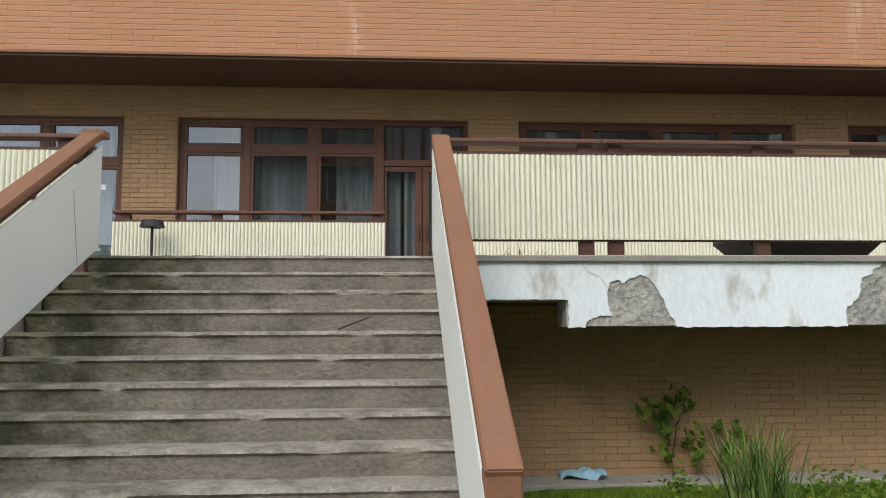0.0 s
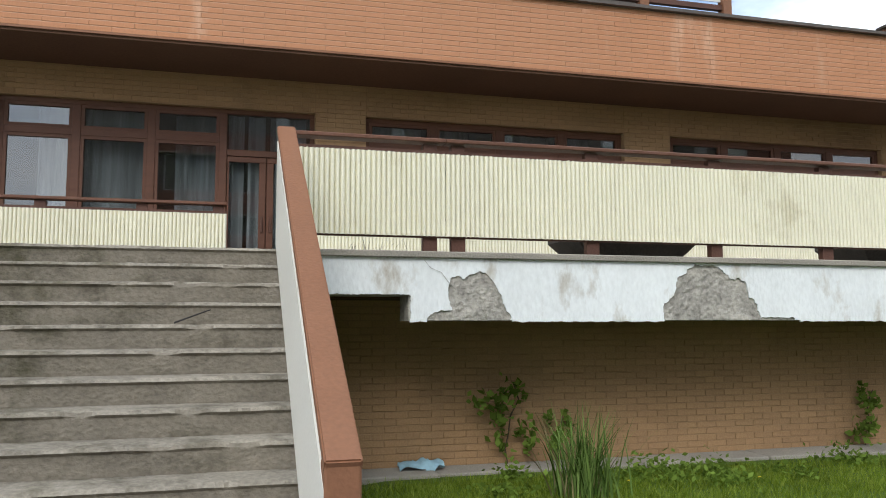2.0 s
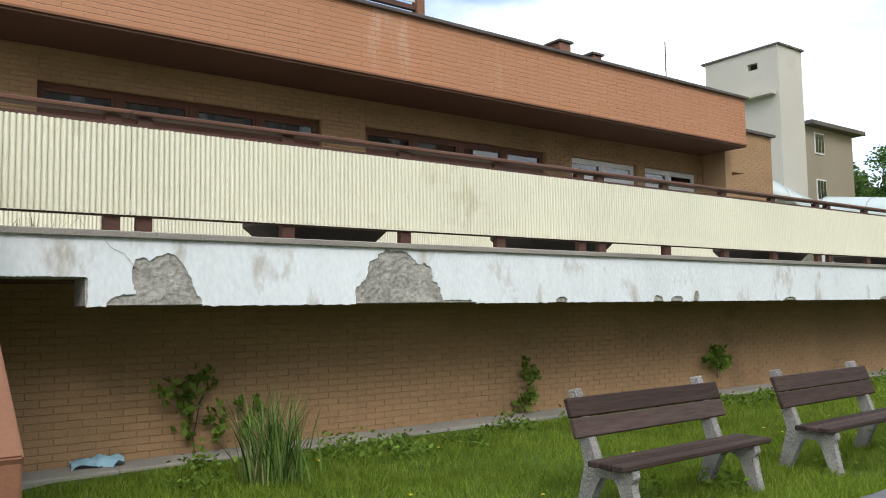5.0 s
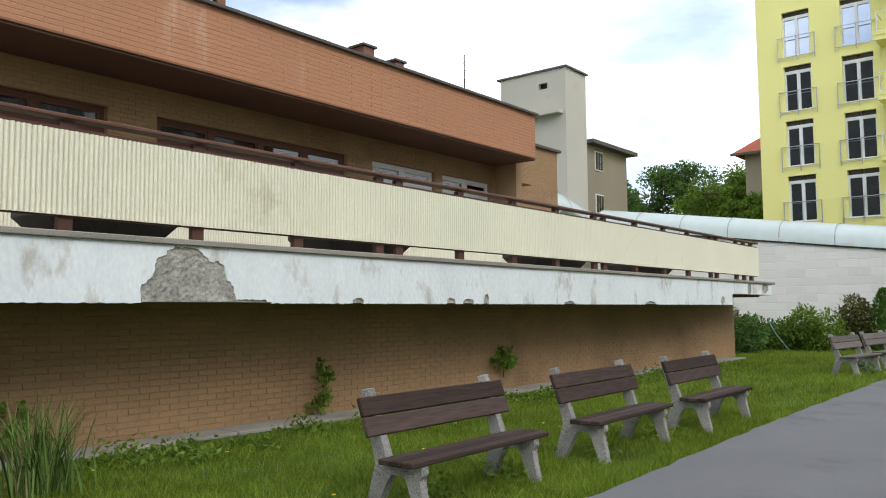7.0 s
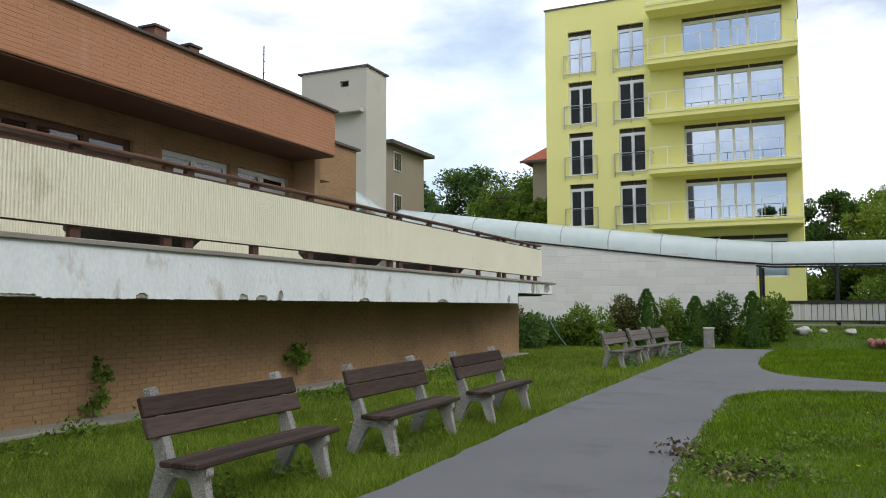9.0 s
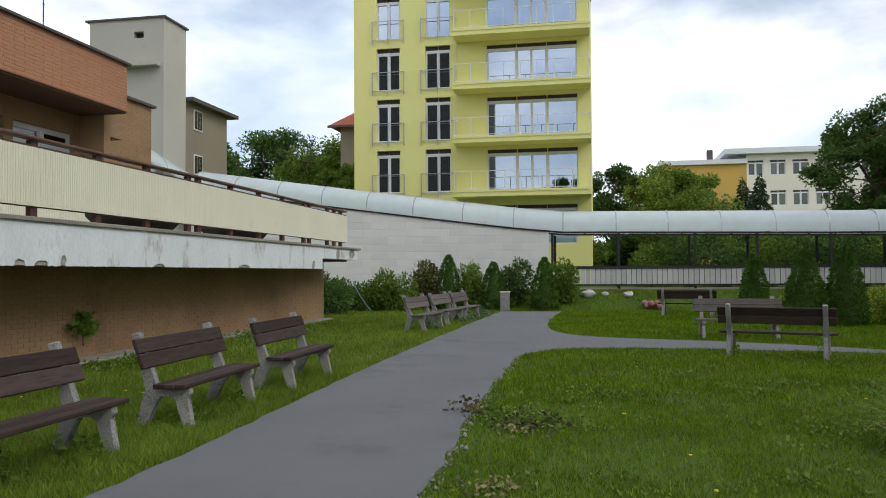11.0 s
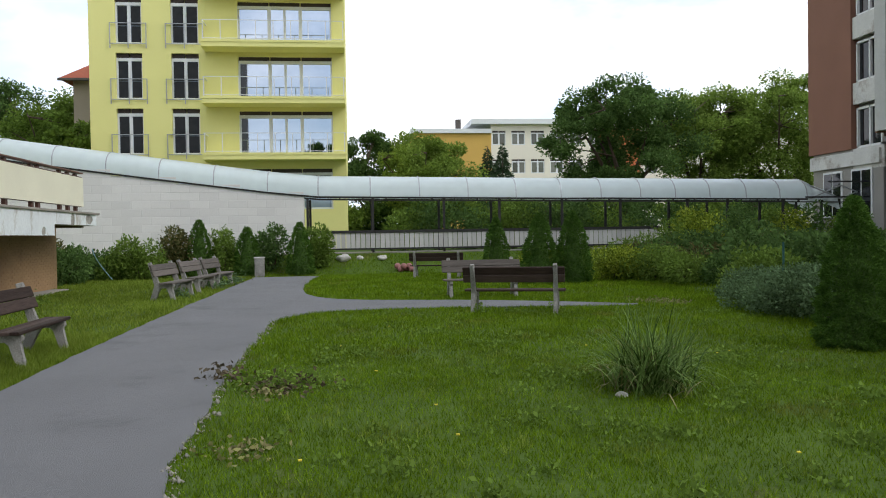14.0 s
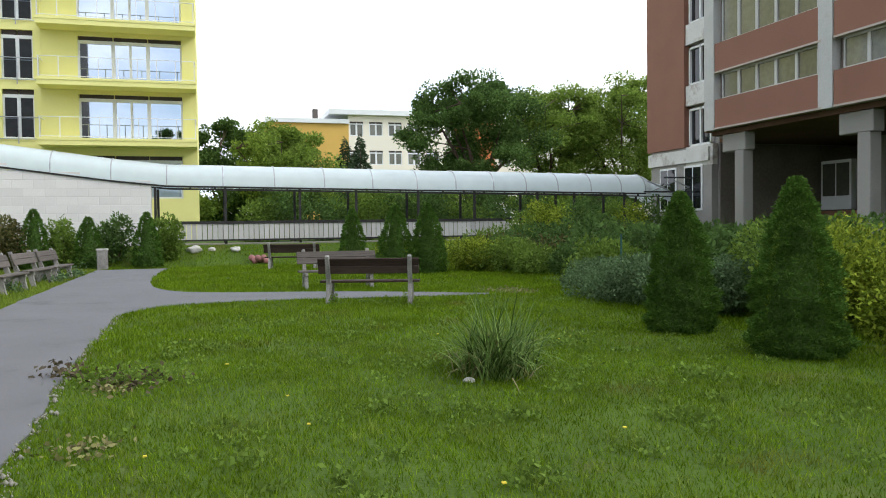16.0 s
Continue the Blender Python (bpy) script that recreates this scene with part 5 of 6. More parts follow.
for x0, x1 in ((23.95, 30.1), (17.2, 23.4), (10.5, 16.7), (3.8, 10.0), (-2.9, 3.3)):
    for z in (5.42, 7.78, 11.1):
        part("brown_band", boxes((x0, x1, YW - 0.3, YW, z, z + 1.18)), M_PANEL_BROWN, block)
        part("band_edge", boxes((x0, x1, YW - 0.28, YW + 0.04, z - 0.07, z)), M_TRIM_LIGHT, block)
    for z, zt in ((6.60, 7.71), (8.96, 11.03)):
        for k in range(5):
            a, b = x0 + 0.35 + k * (x1 - x0 - 0.6) / 5, x0 + 0.35 + (k + 1) * (x1 - x0 - 0.6) / 5
            wf = part("window", boxes((a, b, YW - 0.30, YW - 0.18, zt - 0.08, zt), (a, b, YW - 0.30, YW - 0.18, z, z + 0.08), (a, a + 0.09, YW - 0.30, YW - 0.18, z + 0.08, zt - 0.08), (b - 0.05, b, YW - 0.3, YW - 0.18, z + 0.08, zt - 0.08)), M_WHITE_BRICK, block)
            part("pane", boxes((a + 0.09, b - 0.05, YW - 0.26, YW - 0.24, z + 0.08, zt - 0.08)), M_BLIND_GLASS, wf)
part("wing_side", boxes((30.7, 30.9, YB - 0.4, YW - 0.05, 5.3, 14)), M_PANEL_BROWN, block)
# Boxes beyond x 30.8 are added to keep sky light off the undercroft.
part("wing_floor", boxes((-7, 30.8, YB - 12, YW - 0.36, 5.15, 5.35), (30.8, 33.19, YB - 12, YB - 0.46, 5.15, 5.35)), M_SOFFIT, block)
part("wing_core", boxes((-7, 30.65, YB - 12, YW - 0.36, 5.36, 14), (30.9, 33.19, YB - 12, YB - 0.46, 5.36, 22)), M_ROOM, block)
for x in (29.05, 22.5, 15.9, 9.3, 2.7, -3.9):
    part("column", boxes((x - 0.28, x + 0.28, YW - 0.9, YW - 0.4, 0.2, 4.4), bevel=0.03), M_PANEL_GREY, block)
    part("corbel", boxes((x - 0.4, x + 1.1, YW - 0.9, YW - 0.4, 4.4, 5.14), bevel=0.03), M_PANEL_GREY, block)
    part("column", boxes((x - 0.4, x + 0.4, YB - 6.2, YB - 5.6, 0.2, 5.14), bevel=0.03), M_PANEL_GREY, block)
part("infill", boxes((-7, 33.2, YB - 6.3, YB - 6.0, 0.3, 1.9)), M_PANEL_BROWN, block)
for x in (31.0, 28.4, 24.3, 20.5):
    wf = part("window", boxes((x, x + 1.9, YB - 6.3, YB - 6.0, 1.95, 4.3)), M_WHITE_PAINT, block)
    part("pane", boxes((x + 0.12, x + 0.9, YB - 6.0, YB - 5.98, 2.6, 4.15)), M_BLIND_GLASS, wf)
    part("pane", boxes((x + 1.0, x + 1.78, YB - 6.0, YB - 5.98, 2.6, 4.15)), M_BLIND_GLASS, wf)


# ---- trees and shrubs ----
def tree(x, y, height, radius, trunk_h, leaves, size, material, seed, label, base=None, lobes=26, squash=0.75, lump=(0.15, 0.15), limbs=5):
    """A tapered trunk that forks into limbs, with branches to many ragged leaf clumps and gaps between them."""
    rng = np.random.RandomState(seed)
    z0 = float(ground_height(x, y)) - 0.1 if base is None else base
    ob = thing("tree", pose(x, y, z0), label, "tree")
    half = (height - trunk_h) / 2
    centre = np.array((0, 0, trunk_h + half))
    d = rng.randn(lobes, 3)
    d[:, 2] += 0.15
    d /= np.linalg.norm(d, axis=1, keepdims=True)
    reach = 0.30 + 0.62 * rng.rand(lobes, 1) ** 0.6
    lobe = centre + d * reach * np.array((radius, radius, half))
    bm = bmesh.new()
    bm_tube(bm, (0, 0, 0), (0, 0, trunk_h), radius * 0.065, radius * 0.05, 9)
    nodes = []
    for k in range(limbs):
        a = 2 * math.pi * (k + 0.5 * rng.rand()) / limbs
        p = np.array((0.0, 0.0, trunk_h * 0.92))
        lean = 0.25 + 0.45 * rng.rand()
        for q in range(4):
            step = np.array((math.cos(a) * lean, math.sin(a) * lean, 1.0)) * half * 0.36 + rng.randn(3) * radius * 0.03
            bm_tube(bm, p, p + step, radius * (0.036 - 0.008 * q), radius * (0.029 - 0.008 * q), 6)
            p = p + step
            nodes.append(p)
    nodes = np.array(nodes)
    for c in lobe:
        low = nodes[nodes[:, 2] < c[2] + 0.2 * half]
        pool = low if len(low) else nodes
        near = pool[np.argmin(np.linalg.norm(pool - c, axis=1))]
        bm_tube(bm, near, c, radius * 0.010, radius * 0.004, 4)
    part("trunk", bm, M_BARK, ob)
    pick = rng.randint(0, lobes, leaves)
    r = rng.randn(leaves, 3)
    r /= np.linalg.norm(r, axis=1, keepdims=True)
    r *= 1.42 * rng.rand(leaves, 1) ** 0.55
    lobe_r = (radius * (lump[0] + lump[1] * rng.rand(lobes)))[pick][:, None]
    c = lobe[pick] + r * lobe_r * 0.72 * np.array((1, 1, squash))
    part("crown", leaf_mesh("crown", c, r * np.array((1, 1, 0.4)), size, material, rng, 0.75, 0.7), None, ob)
    return ob


def shrub(x, y, rx, ry, h, leaves, size, material, seed, label, name="shrub", category="shrub", group="", lobes=9, spread=0.8):
    rng = np.random.RandomState(seed)
    ob = thing(name, pose(x, y, float(ground_height(x, y)) - 0.02), label, category, group)
    lobe = (rng.rand(lobes, 3) * 2 - 1) * np.array((rx * 0.65, ry * 0.65, h * 0.25)) + np.array((0, 0, h * 0.48))
    bm = bmesh.new()
    for k in range(lobes):
        bm_tube(bm, (lobe[k][0] * 0.2, lobe[k][1] * 0.2, 0), lobe[k], 0.02, 0.006, 5)
    part("woody_base", bm, M_BARK, ob)
    pick = rng.randint(0, lobes, leaves)
    r = rng.randn(leaves, 3)
    r /= np.linalg.norm(r, axis=1, keepdims=True)
    c = lobe[pick] + r * np.array((rx * 0.5, ry * 0.5, h * 0.42)) * (0.5 + 0.6 * rng.rand(leaves, 1) ** 0.5)
    c[:, 2] = np.abs(c[:, 2])
    part("foliage", leaf_mesh("foliage", c, r, size, material, rng, spread=spread), None, ob)
    return ob


def spruce(x, y, h, r, leaves, seed, size=0.06):
    rng = np.random.RandomState(seed)
    ob = thing("dwarf_spruce", pose(x, y, float(ground_height(x, y)) - 0.03), "dense cone-shaped dwarf spruce standing on the lawn", "conifer", "cone-shaped spruces")
    bm = bmesh.new()
    bm_tube(bm, (0, 0, 0), (0, 0, h * 0.9), r * 0.75, 0.1, 10)
    part("core", bm, M_LEAF_DARK, ob)
    t = rng.rand(leaves) ** 1.25
    a = rng.rand(leaves) * 2 * np.pi
    bulge = np.array([noise.noise(Vector((math.cos(q) * 2.2, math.sin(q) * 2.2, tt * h * 3.2 + seed))) for q, tt in zip(a, t)])
    prof = np.clip(1 - t ** 2.0, 0, 1) ** 0.85 * np.minimum(1, 0.85 + t * 2.0)
    rad = r * prof * (0.92 + 0.30 * bulge + 0.07 * np.sin(t * h * 34 + 3 * np.sin(a * 2))) + 0.015 + 0.02 * rng.randn(leaves)
    c = np.stack([np.cos(a) * rad, np.sin(a) * rad, t * h + 0.04], 1)
    nrm = np.stack([np.cos(a), np.sin(a), 0.35 + 0 * a], 1)
    part("foliage", leaf_mesh("foliage", c, nrm, size, M_NEEDLE, rng, 0.45, 0.55), None, ob)
    return ob


def blade_fan(n, h, spread, root_r, rng, width):
    """Arching grass blades as one mesh: vertices and faces."""
    a, tilt, ln, w = rng.rand(n) * 2 * np.pi, (0.06 + 0.94 * rng.rand(n) ** 0.65) * spread, h * (0.5 + 0.5 * rng.rand(n)), width * (0.6 + 0.8 * rng.rand(n))
    root = rng.randn(n, 2) * root_r
    verts = np.zeros((n, 12, 3))
    out, up = np.zeros(n), np.zeros(n)
    for k in range(6):
        s = k / 5
        if k:
            lean = tilt * (0.42 + 1.5 * (s - 0.1) ** 1.25)
            out, up = out + np.sin(lean) * ln / 5, up + np.cos(lean) * ln / 5
        cx, cy = root[:, 0] + np.cos(a) * out, root[:, 1] + np.sin(a) * out
        ww = w * (1 - s ** 2 * 0.95)
        for q, sg in ((0, -1), (1, 1)):
            verts[:, 2 * k + q] = np.stack([cx - np.sin(a) * ww * sg, cy + np.cos(a) * ww * sg, np.maximum(up, 0.01)], 1)
    quads = np.array([(2 * k, 2 * k + 1, 2 * k + 3, 2 * k + 2) for k in range(5)])
    return verts.reshape(-1, 3), (quads[None] + 12 * np.arange(n)[:, None, None]).reshape(-1, 4)


def reed(x, y, blades, h, spread, seed, label, root_r=0.15):
    rng = np.random.RandomState(seed)
    ob = thing("grass_tuft", pose(x, y, float(ground_height(x, y))), label, "grass tuft")
    part("green_foliage", np_mesh("green_foliage", *blade_fan(blades, h, spread, root_r, rng, 0.008), M_TUFT), None, ob)
    part("dry_foliage", np_mesh("dry_foliage", *blade_fan(blades // 7, h * 0.85, spread * 1.5, root_r, rng, 0.008), M_STRAW), None, ob, "pale dry drooping blades")
    return ob


def vine(x, z0, h, w, leaves, seed, label, y=7.21):
    rng = np.random.RandomState(seed)
    ob = thing("wall_plant", pose(x, y, z0), label, "plant")
    bm = bmesh.new()
    pts = [(0.03 * rng.randn() + w * 0.12 * k, -0.03, h * k / 5) for k in range(6)]
    for p, q in zip(pts, pts[1:]):
        bm_tube(bm, p, q, 0.008, 0.006, 5)
    part("stem", bm, M_BARK, ob)
    clump = np.stack([w * rng.randn(9) * 0.45, -0.08 + 0.05 * rng.randn(9), h * (0.25 + 0.7 * rng.rand(9))], 1)
    c = clump[rng.randint(0, 9, leaves)] + rng.randn(leaves, 3) * np.array((w * 0.16, 0.05, h * 0.08))
    c[:, 1] = np.minimum(c[:, 1], -0.02)
    part("foliage", leaf_mesh("foliage", c, np.tile((0, -0.6, 0.2), (leaves, 1)), 0.075, M_LEAF, rng, 0.85, 0.8), None, ob)
    return ob


T1, T2, T3 = "tall leafy deciduous tree with a dark dense crown", "broad bright green deciduous tree behind the walkway", "distant dark green tree in full leaf"
tree(62, -22.3, 13.1, 6.3, 3.4, 48000, 0.18, M_LEAF_DARK, 1, T1, lobes=72, lump=(0.10, 0.15))
tree(66, -30.6, 13.2, 5.4, 3.2, 46000, 0.18, M_LEAF_BRIGHT, 2, T2, lobes=90, lump=(0.12, 0.15))
tree(64, -36.6, 14.0, 5.4, 3.2, 46000, 0.18, M_LEAF_BRIGHT, 3, T2, lobes=90, lump=(0.12, 0.15))
tree(54, -6.1, 7.9, 3.7, 1.2, 36000, 0.15, M_LEAF_BRIGHT, 4, T2, lobes=76)
tree(64, -2.6, 8.9, 3.6, 1.6, 22000, 0.18, M_LEAF_DARK, 5, T3, lobes=50)
tree(70, 27.5, 14.2, 5.2, 3, 30000, 0.20, M_LEAF_DARK, 10, T3, lobes=60)
tree(66, 20.8, 12.4, 5.4, 2, 30000, 0.19, M_LEAF, 11, T2, lobes=60)
tree(72, 37.0, 14.5, 5.5, 4, 12000, 0.32, M_LEAF_DARK, 12, T3, lobes=50)
tree(53, 15.5, 8.6, 3.0, 1.5, 12000, 0.22, M_LEAF, 13, T2, lobes=40)
tree(-27, 1.5, 17.0, 5.0, 4.0, 16000, 0.32, M_LEAF_DARK, 14, "dark garden tree mirrored in the balcony windows", lobes=50)
for i in range(11):
    tree(55 + 2.5 * (i % 3), 0.5 - i * 4.3, 3.2 + 0.6 * (i % 3), 3.4, 0.2, 12000, 0.17, M_LEAF_DARK if i % 3 else M_LEAF, 20 + i, "low dense green tree beyond the walkway", lobes=34)
for i, (x, y, h) in enumerate(((95, -17.2, 12.0), (96, -19.2, 12.6))):
    rng = np.random.RandomState(50 + i)
    ob = thing("spruce_tree", pose(x, y, 0), "slender dark spruce standing before the school", "tree", "tall spruces")
    part("trunk", bm_tube(bmesh.new(), (0, 0, 0), (0, 0, h), 0.18, 0.03, 7), M_BARK, ob)
    n = 9000
    t = 1 - np.sqrt(rng.rand(n)) * 0.95
    a = rng.rand(n) * 2 * np.pi
    rad = 3.9 * (1 - t) * (0.35 + 0.65 * np.abs(np.sin(t * 30))) * rng.rand(n) ** 0.4 + 0.05
    c = np.stack([np.cos(a) * rad, np.sin(a) * rad, t * h], 1)
    part("foliage", leaf_mesh("foliage", c, np.stack([np.cos(a), np.sin(a), -0.4 + 0 * a], 1), 0.34, M_CONIFER, rng, 0.4, 0.4), None, ob)

for i, (x, y, h, r, n, s) in enumerate(((10.1, -7.28, 1.86, 0.44, 32000, 0.032), (7.95, -7.32, 1.93, 0.47, 36000, 0.032), (24.0, -6.6, 2.05, 0.55, 15000, 0.05), (24.0, -7.6, 2.1, 0.55, 15000, 0.05),
                                        (26.5, -5.75, 2.0, 0.45, 9000, 0.055), (32.0, 4.66, 2.1, 0.5, 4000, 0.08), (32.0, 2.88, 1.8, 0.5, 4000, 0.08), (32.0, 0.9, 1.95, 0.5, 4000, 0.08))):
    spruce(x, y, h, r, n, i + 1, s)

reed(7.98, -3.85, 540, 0.95, 1.4, 1, "arching clump of tall ornamental grass on the lawn")
reed(4.02, 5.6, 200, 0.90, 0.56, 2, "tall upright clump of wild grass by the wall", 0.12)
stake = part("garden_stake", bm_tube(bmesh.new(), (0, 0, 0), (0, 0, 1.15), 0.02), mat("teal_paint", (0.03, 0.10, 0.085), 0.6, 30, 3, 0.2, 0.1))
stake.location = (14.6, -8.9, 0.1)
tagged(stake, "thin teal garden stake among the silvery shrubs", "stake")
weed_tuft = thing("dry_weed", pose(2.35, 6.75, 2.25), "dry brown weed growing on the terrace edge", "weed")
part("dry_foliage", np_mesh("dry_foliage", *blade_fan(26, 0.26, 1.1, 0.12, np.random.RandomState(31), 0.003), M_BARK), None, weed_tuft)
for x in (-0.35, 2.15):
    twig = thing("dry_weed", pose(x, 9.55, 2.25), "thin bare twigs growing from the terrace joint", "weed")
    part("dry_foliage", np_mesh("dry_foliage", *blade_fan(9, 0.42, 0.7, 0.05, np.random.RandomState(33), 0.003), M_BARK), None, twig)
vine(3.84, 0.12, 0.84, 0.32, 200, 1, "young leafy plant growing against the brick wall")
vine(4.42, 0.12, 0.50, 0.18, 70, 3, "small leafy sapling at the foot of the wall")
vine(8.42, 0.13, 0.66, 0.18, 150, 5, "leafy weed growing up the brick wall")
vine(12.7, 0.33, 0.55, 0.36, 240, 7, "bushy plant sprouting from the brick wall")

B1 = "loose green shrub in the bed before the block wall"
for i, (x, y, rx, ry, h, m) in enumerate(((31.6, 8.2, 1.0, 0.9, 1.3, M_LEAF_DARK), (31.2, 6.6, 1.0, 0.9, 1.45, M_LEAF), (32.2, 5.6, 0.9, 0.8, 1.7, M_LEAF_BROWN), (32.3, 3.8, 0.7, 0.7, 1.6, M_LEAF), (32.6, 2.0, 0.8, 0.7, 1.6, M_LEAF_DARK),
                                          (32.9, 0.3, 0.7, 0.6, 1.5, M_LEAF), (31.0, 9.6, 1.3, 1.0, 1.6, M_LEAF_BROWN), (29.6, 9.0, 1.2, 1.0, 1.3, M_LEAF_DARK), (28.4, 8.4, 0.9, 0.8, 1.35, M_LEAF_DARK), (31.0, 7.3, 0.7, 0.7, 0.9, M_LEAF))):
    shrub(x, y, rx, ry, h, 3400, 0.10, m, 100 + i, B1, group="shrubs before the block wall")
for i, (x, y, rx, ry, h, m) in enumerate(((24.3, -8.9, 0.9, 0.8, 0.95, M_LEAF_LIME), (23.4, -9.9, 1.0, 0.9, 0.95, M_LEAF), (23.9, -9.4, 0.9, 0.8, 0.85, M_LEAF_LIME), (26.6, -7.2, 0.7, 0.7, 0.8, M_LEAF_LIME))):
    shrub(x, y, rx, ry, h, 5200, 0.07, m, 130 + i, "clipped yellow-green hedge shrub beside the lawn", group="hedge shrubs")
for i, (x, y, rx, ry, h, m) in enumerate(((21.6, -10.3, 0.9, 0.8, 0.9, M_LEAF), (20.4, -10.6, 0.9, 0.8, 0.8, M_LEAF_DARK), (27.5, -13.3, 0.9, 0.9, 1.75, M_LEAF_LIME), (18.6, -10.4, 1.0, 0.9, 0.95, M_LEAF))):
    shrub(x, y, rx, ry, h, 3000, 0.09, m, 140 + i, "loose green shrub between hedge and lawn", group="hedge shrubs")
for i, (x, y, rx, ry, h) in enumerate(((14.4, -8.8, 1.1, 0.8, 0.72), (12.8, -8.6, 1.1, 0.8, 0.85), (16.3, -9.4, 1.0, 0.8, 0.65), (11.6, -8.9, 0.8, 0.8, 0.85))):
    shrub(x, y, rx, ry, h, 9500, 0.052, M_LEAF_SILVER, 150 + i, "silvery grey-green shrub spreading over the lawn edge", group="silver shrubs", spread=0.9)
for i, (x, y, rx, ry, h, m) in enumerate(((9.6, -9.3, 0.9, 0.8, 1.35, M_LEAF_LIME), (8.6, -9.6, 1.0, 0.8, 1.0, M_LEAF_LIME), (7.2, -9.2, 1.0, 0.9, 1.2, M_LEAF_LIME), (6.2, -8.8, 1.0, 0.9, 1.25, M_LEAF_LIME), (10.8, -9.8, 1.0, 0.9, 1.3, M_LEAF))):
    shrub(x, y, rx, ry, h, 8500, 0.06, m, 170 + i, "yellow-green leafy shrub behind the spruces", group="yellow-green shrubs")
for i in range(26):
    rng = random.Random(200 + i)
    x, y = 10 + (i % 13) * 1.75 + rng.uniform(-0.5, 0.5), -12.6 - (i // 13) * 3.0 - 0.25 * (i % 13) * 0 + rng.uniform(-0.8, 0.8)
    shrub(x, y, 1.4, 1.3, rng.uniform(0.6, 1.15), 1700, 0.125, rng.choice((M_LEAF, M_LEAF_DARK, M_LEAF_DARK, M_LEAF_DARK, M_LEAF_BROWN)), 200 + i, "overgrown green shrub on the bank beyond the lawn", group="bank shrubs")
for i in range(12):
    rng = random.Random(300 + i)
    y = -3.5 - i * 1.7
    shrub(38.8 + rng.uniform(-0.6, 1.5), y, 1.4, 1.3, rng.uniform(1.6, 2.8), 1800, 0.14, rng.choice((M_LEAF, M_LEAF_DARK, M_LEAF_DARK)), 300 + i, "rambling shrub beyond the walkway", group="shrubs beyond the walkway")
for i in range(7):
    y = -14.5 - i * 1.3
    shrub(33.2 + 0.4 * (i % 2), y, 0.9, 0.9, 1.4 + 0.3 * (i % 3), 1800, 0.11, (M_LEAF, M_LEAF_LIME, M_LEAF_DARK)[i % 3], 330 + i, "leafy shrub growing through the walkway fence", group="shrubs before the fence")

# ---- weeds and grass ----
def herbs(name, spots, leaves, size, material, seed, label, flat=0.5):
    rng = np.random.RandomState(seed)
    c, nr = [], []
    for x, y, r, h in spots:
        k = int(leaves * r)
        p = np.stack([x + rng.randn(k) * r * 0.45, y + rng.randn(k) * r * 0.45, np.abs(rng.randn(k)) * h * 0.5], 1)
        p[:, 2] += ground_height(p[:, 0], p[:, 1]) + 0.01
        c.append(p)
        nr.append(np.stack([rng.randn(k), rng.randn(k), np.full(k, flat)], 1))
    ob = new(name, leaf_mesh(name, np.concatenate(c), np.concatenate(nr), size, material, rng, 0.75, 0.3))
    return tagged(ob, label, "weeds", "", "stuff")


wr = random.Random(77)
herbs("weeds", [(wr.uniform(3.2, 20), 6.2 + wr.uniform(-0.45, 0.2), wr.uniform(0.12, 0.35), wr.uniform(0.06, 0.2)) for _ in range(46)], 460, 0.05, M_LEAF, 5, "leafy weeds along the edge of the apron")
herbs("lawn_weeds", [(wr.uniform(4.5, 16), wr.uniform(-8, -0.4), wr.uniform(0.08, 0.25), 0.05) for _ in range(200)], 300, 0.03, M_LEAF, 6, "clover and plantain patches in the lawn", 0.9)
herbs("edge_weeds", [(8.95, -0.25, 0.42, 0.16), (8.75, -0.62, 0.42, 0.16), (10.2, -0.75, 0.14, 0.2)], 620, 0.042, M_LEAF, 7, "sprawling low weeds at the path edge")
herbs("withered_weeds", [(9.40, 0.22, 0.22, 0.16), (9.2, 0.05, 0.2, 0.12), (8.7, -0.5, 0.4, 0.14)], 300, 0.05, mat("withered_leaves", (0.13, 0.10, 0.055), 0.9, 6, 2, 0.4, 0.0, random_by="island", random_amount=0.4, tint=(0.06, 0.05, 0.03)), 17, "withered brown weeds over the path edge")
herbs("lawn_rosettes", [(5.73, -1.37, 0.2, 0.10), (8.8, -3.2, 0.45, 0.10), (5.2, -1.9, 0.14, 0.08), (6.3, -3.4, 0.2, 0.1), (10.6, -1.2, 0.3, 0.1), (11.2, -3.0, 0.35, 0.1), (5.9, -4.6, 0.3, 0.09), (7.2, -5.6, 0.4, 0.1),
                        (5.0, -3.0, 0.18, 0.08), (9.6, -5.4, 0.4, 0.1), (6.9, -2.5, 0.14, 0.08), (12.6, -2.2, 0.4, 0.1)], 520, 0.038, M_LEAF, 18, "darker broad-leaved weeds growing through the lawn", 0.9)
herbs("bench_foot_weeds", [(15.55, -3.45, 0.12, 0.2), (15.95, -4.95, 0.14, 0.2), (6.0, 3.2, 0.2, 0.2), (8.3, 2.9, 0.2, 0.18), (9.8, 3.0, 0.25, 0.2), (6.9, 3.1, 0.2, 0.2)], 420, 0.05, M_LEAF, 19, "untrimmed weeds round the bench feet")
herbs("bench_weeds", [(21 + wr.uniform(0, 7), 2.9 + wr.uniform(-0.3, 0.5), 0.25, 0.25) for _ in range(12)], 350, 0.06, M_LEAF_SILVER, 8, "tall weeds round the bench legs")


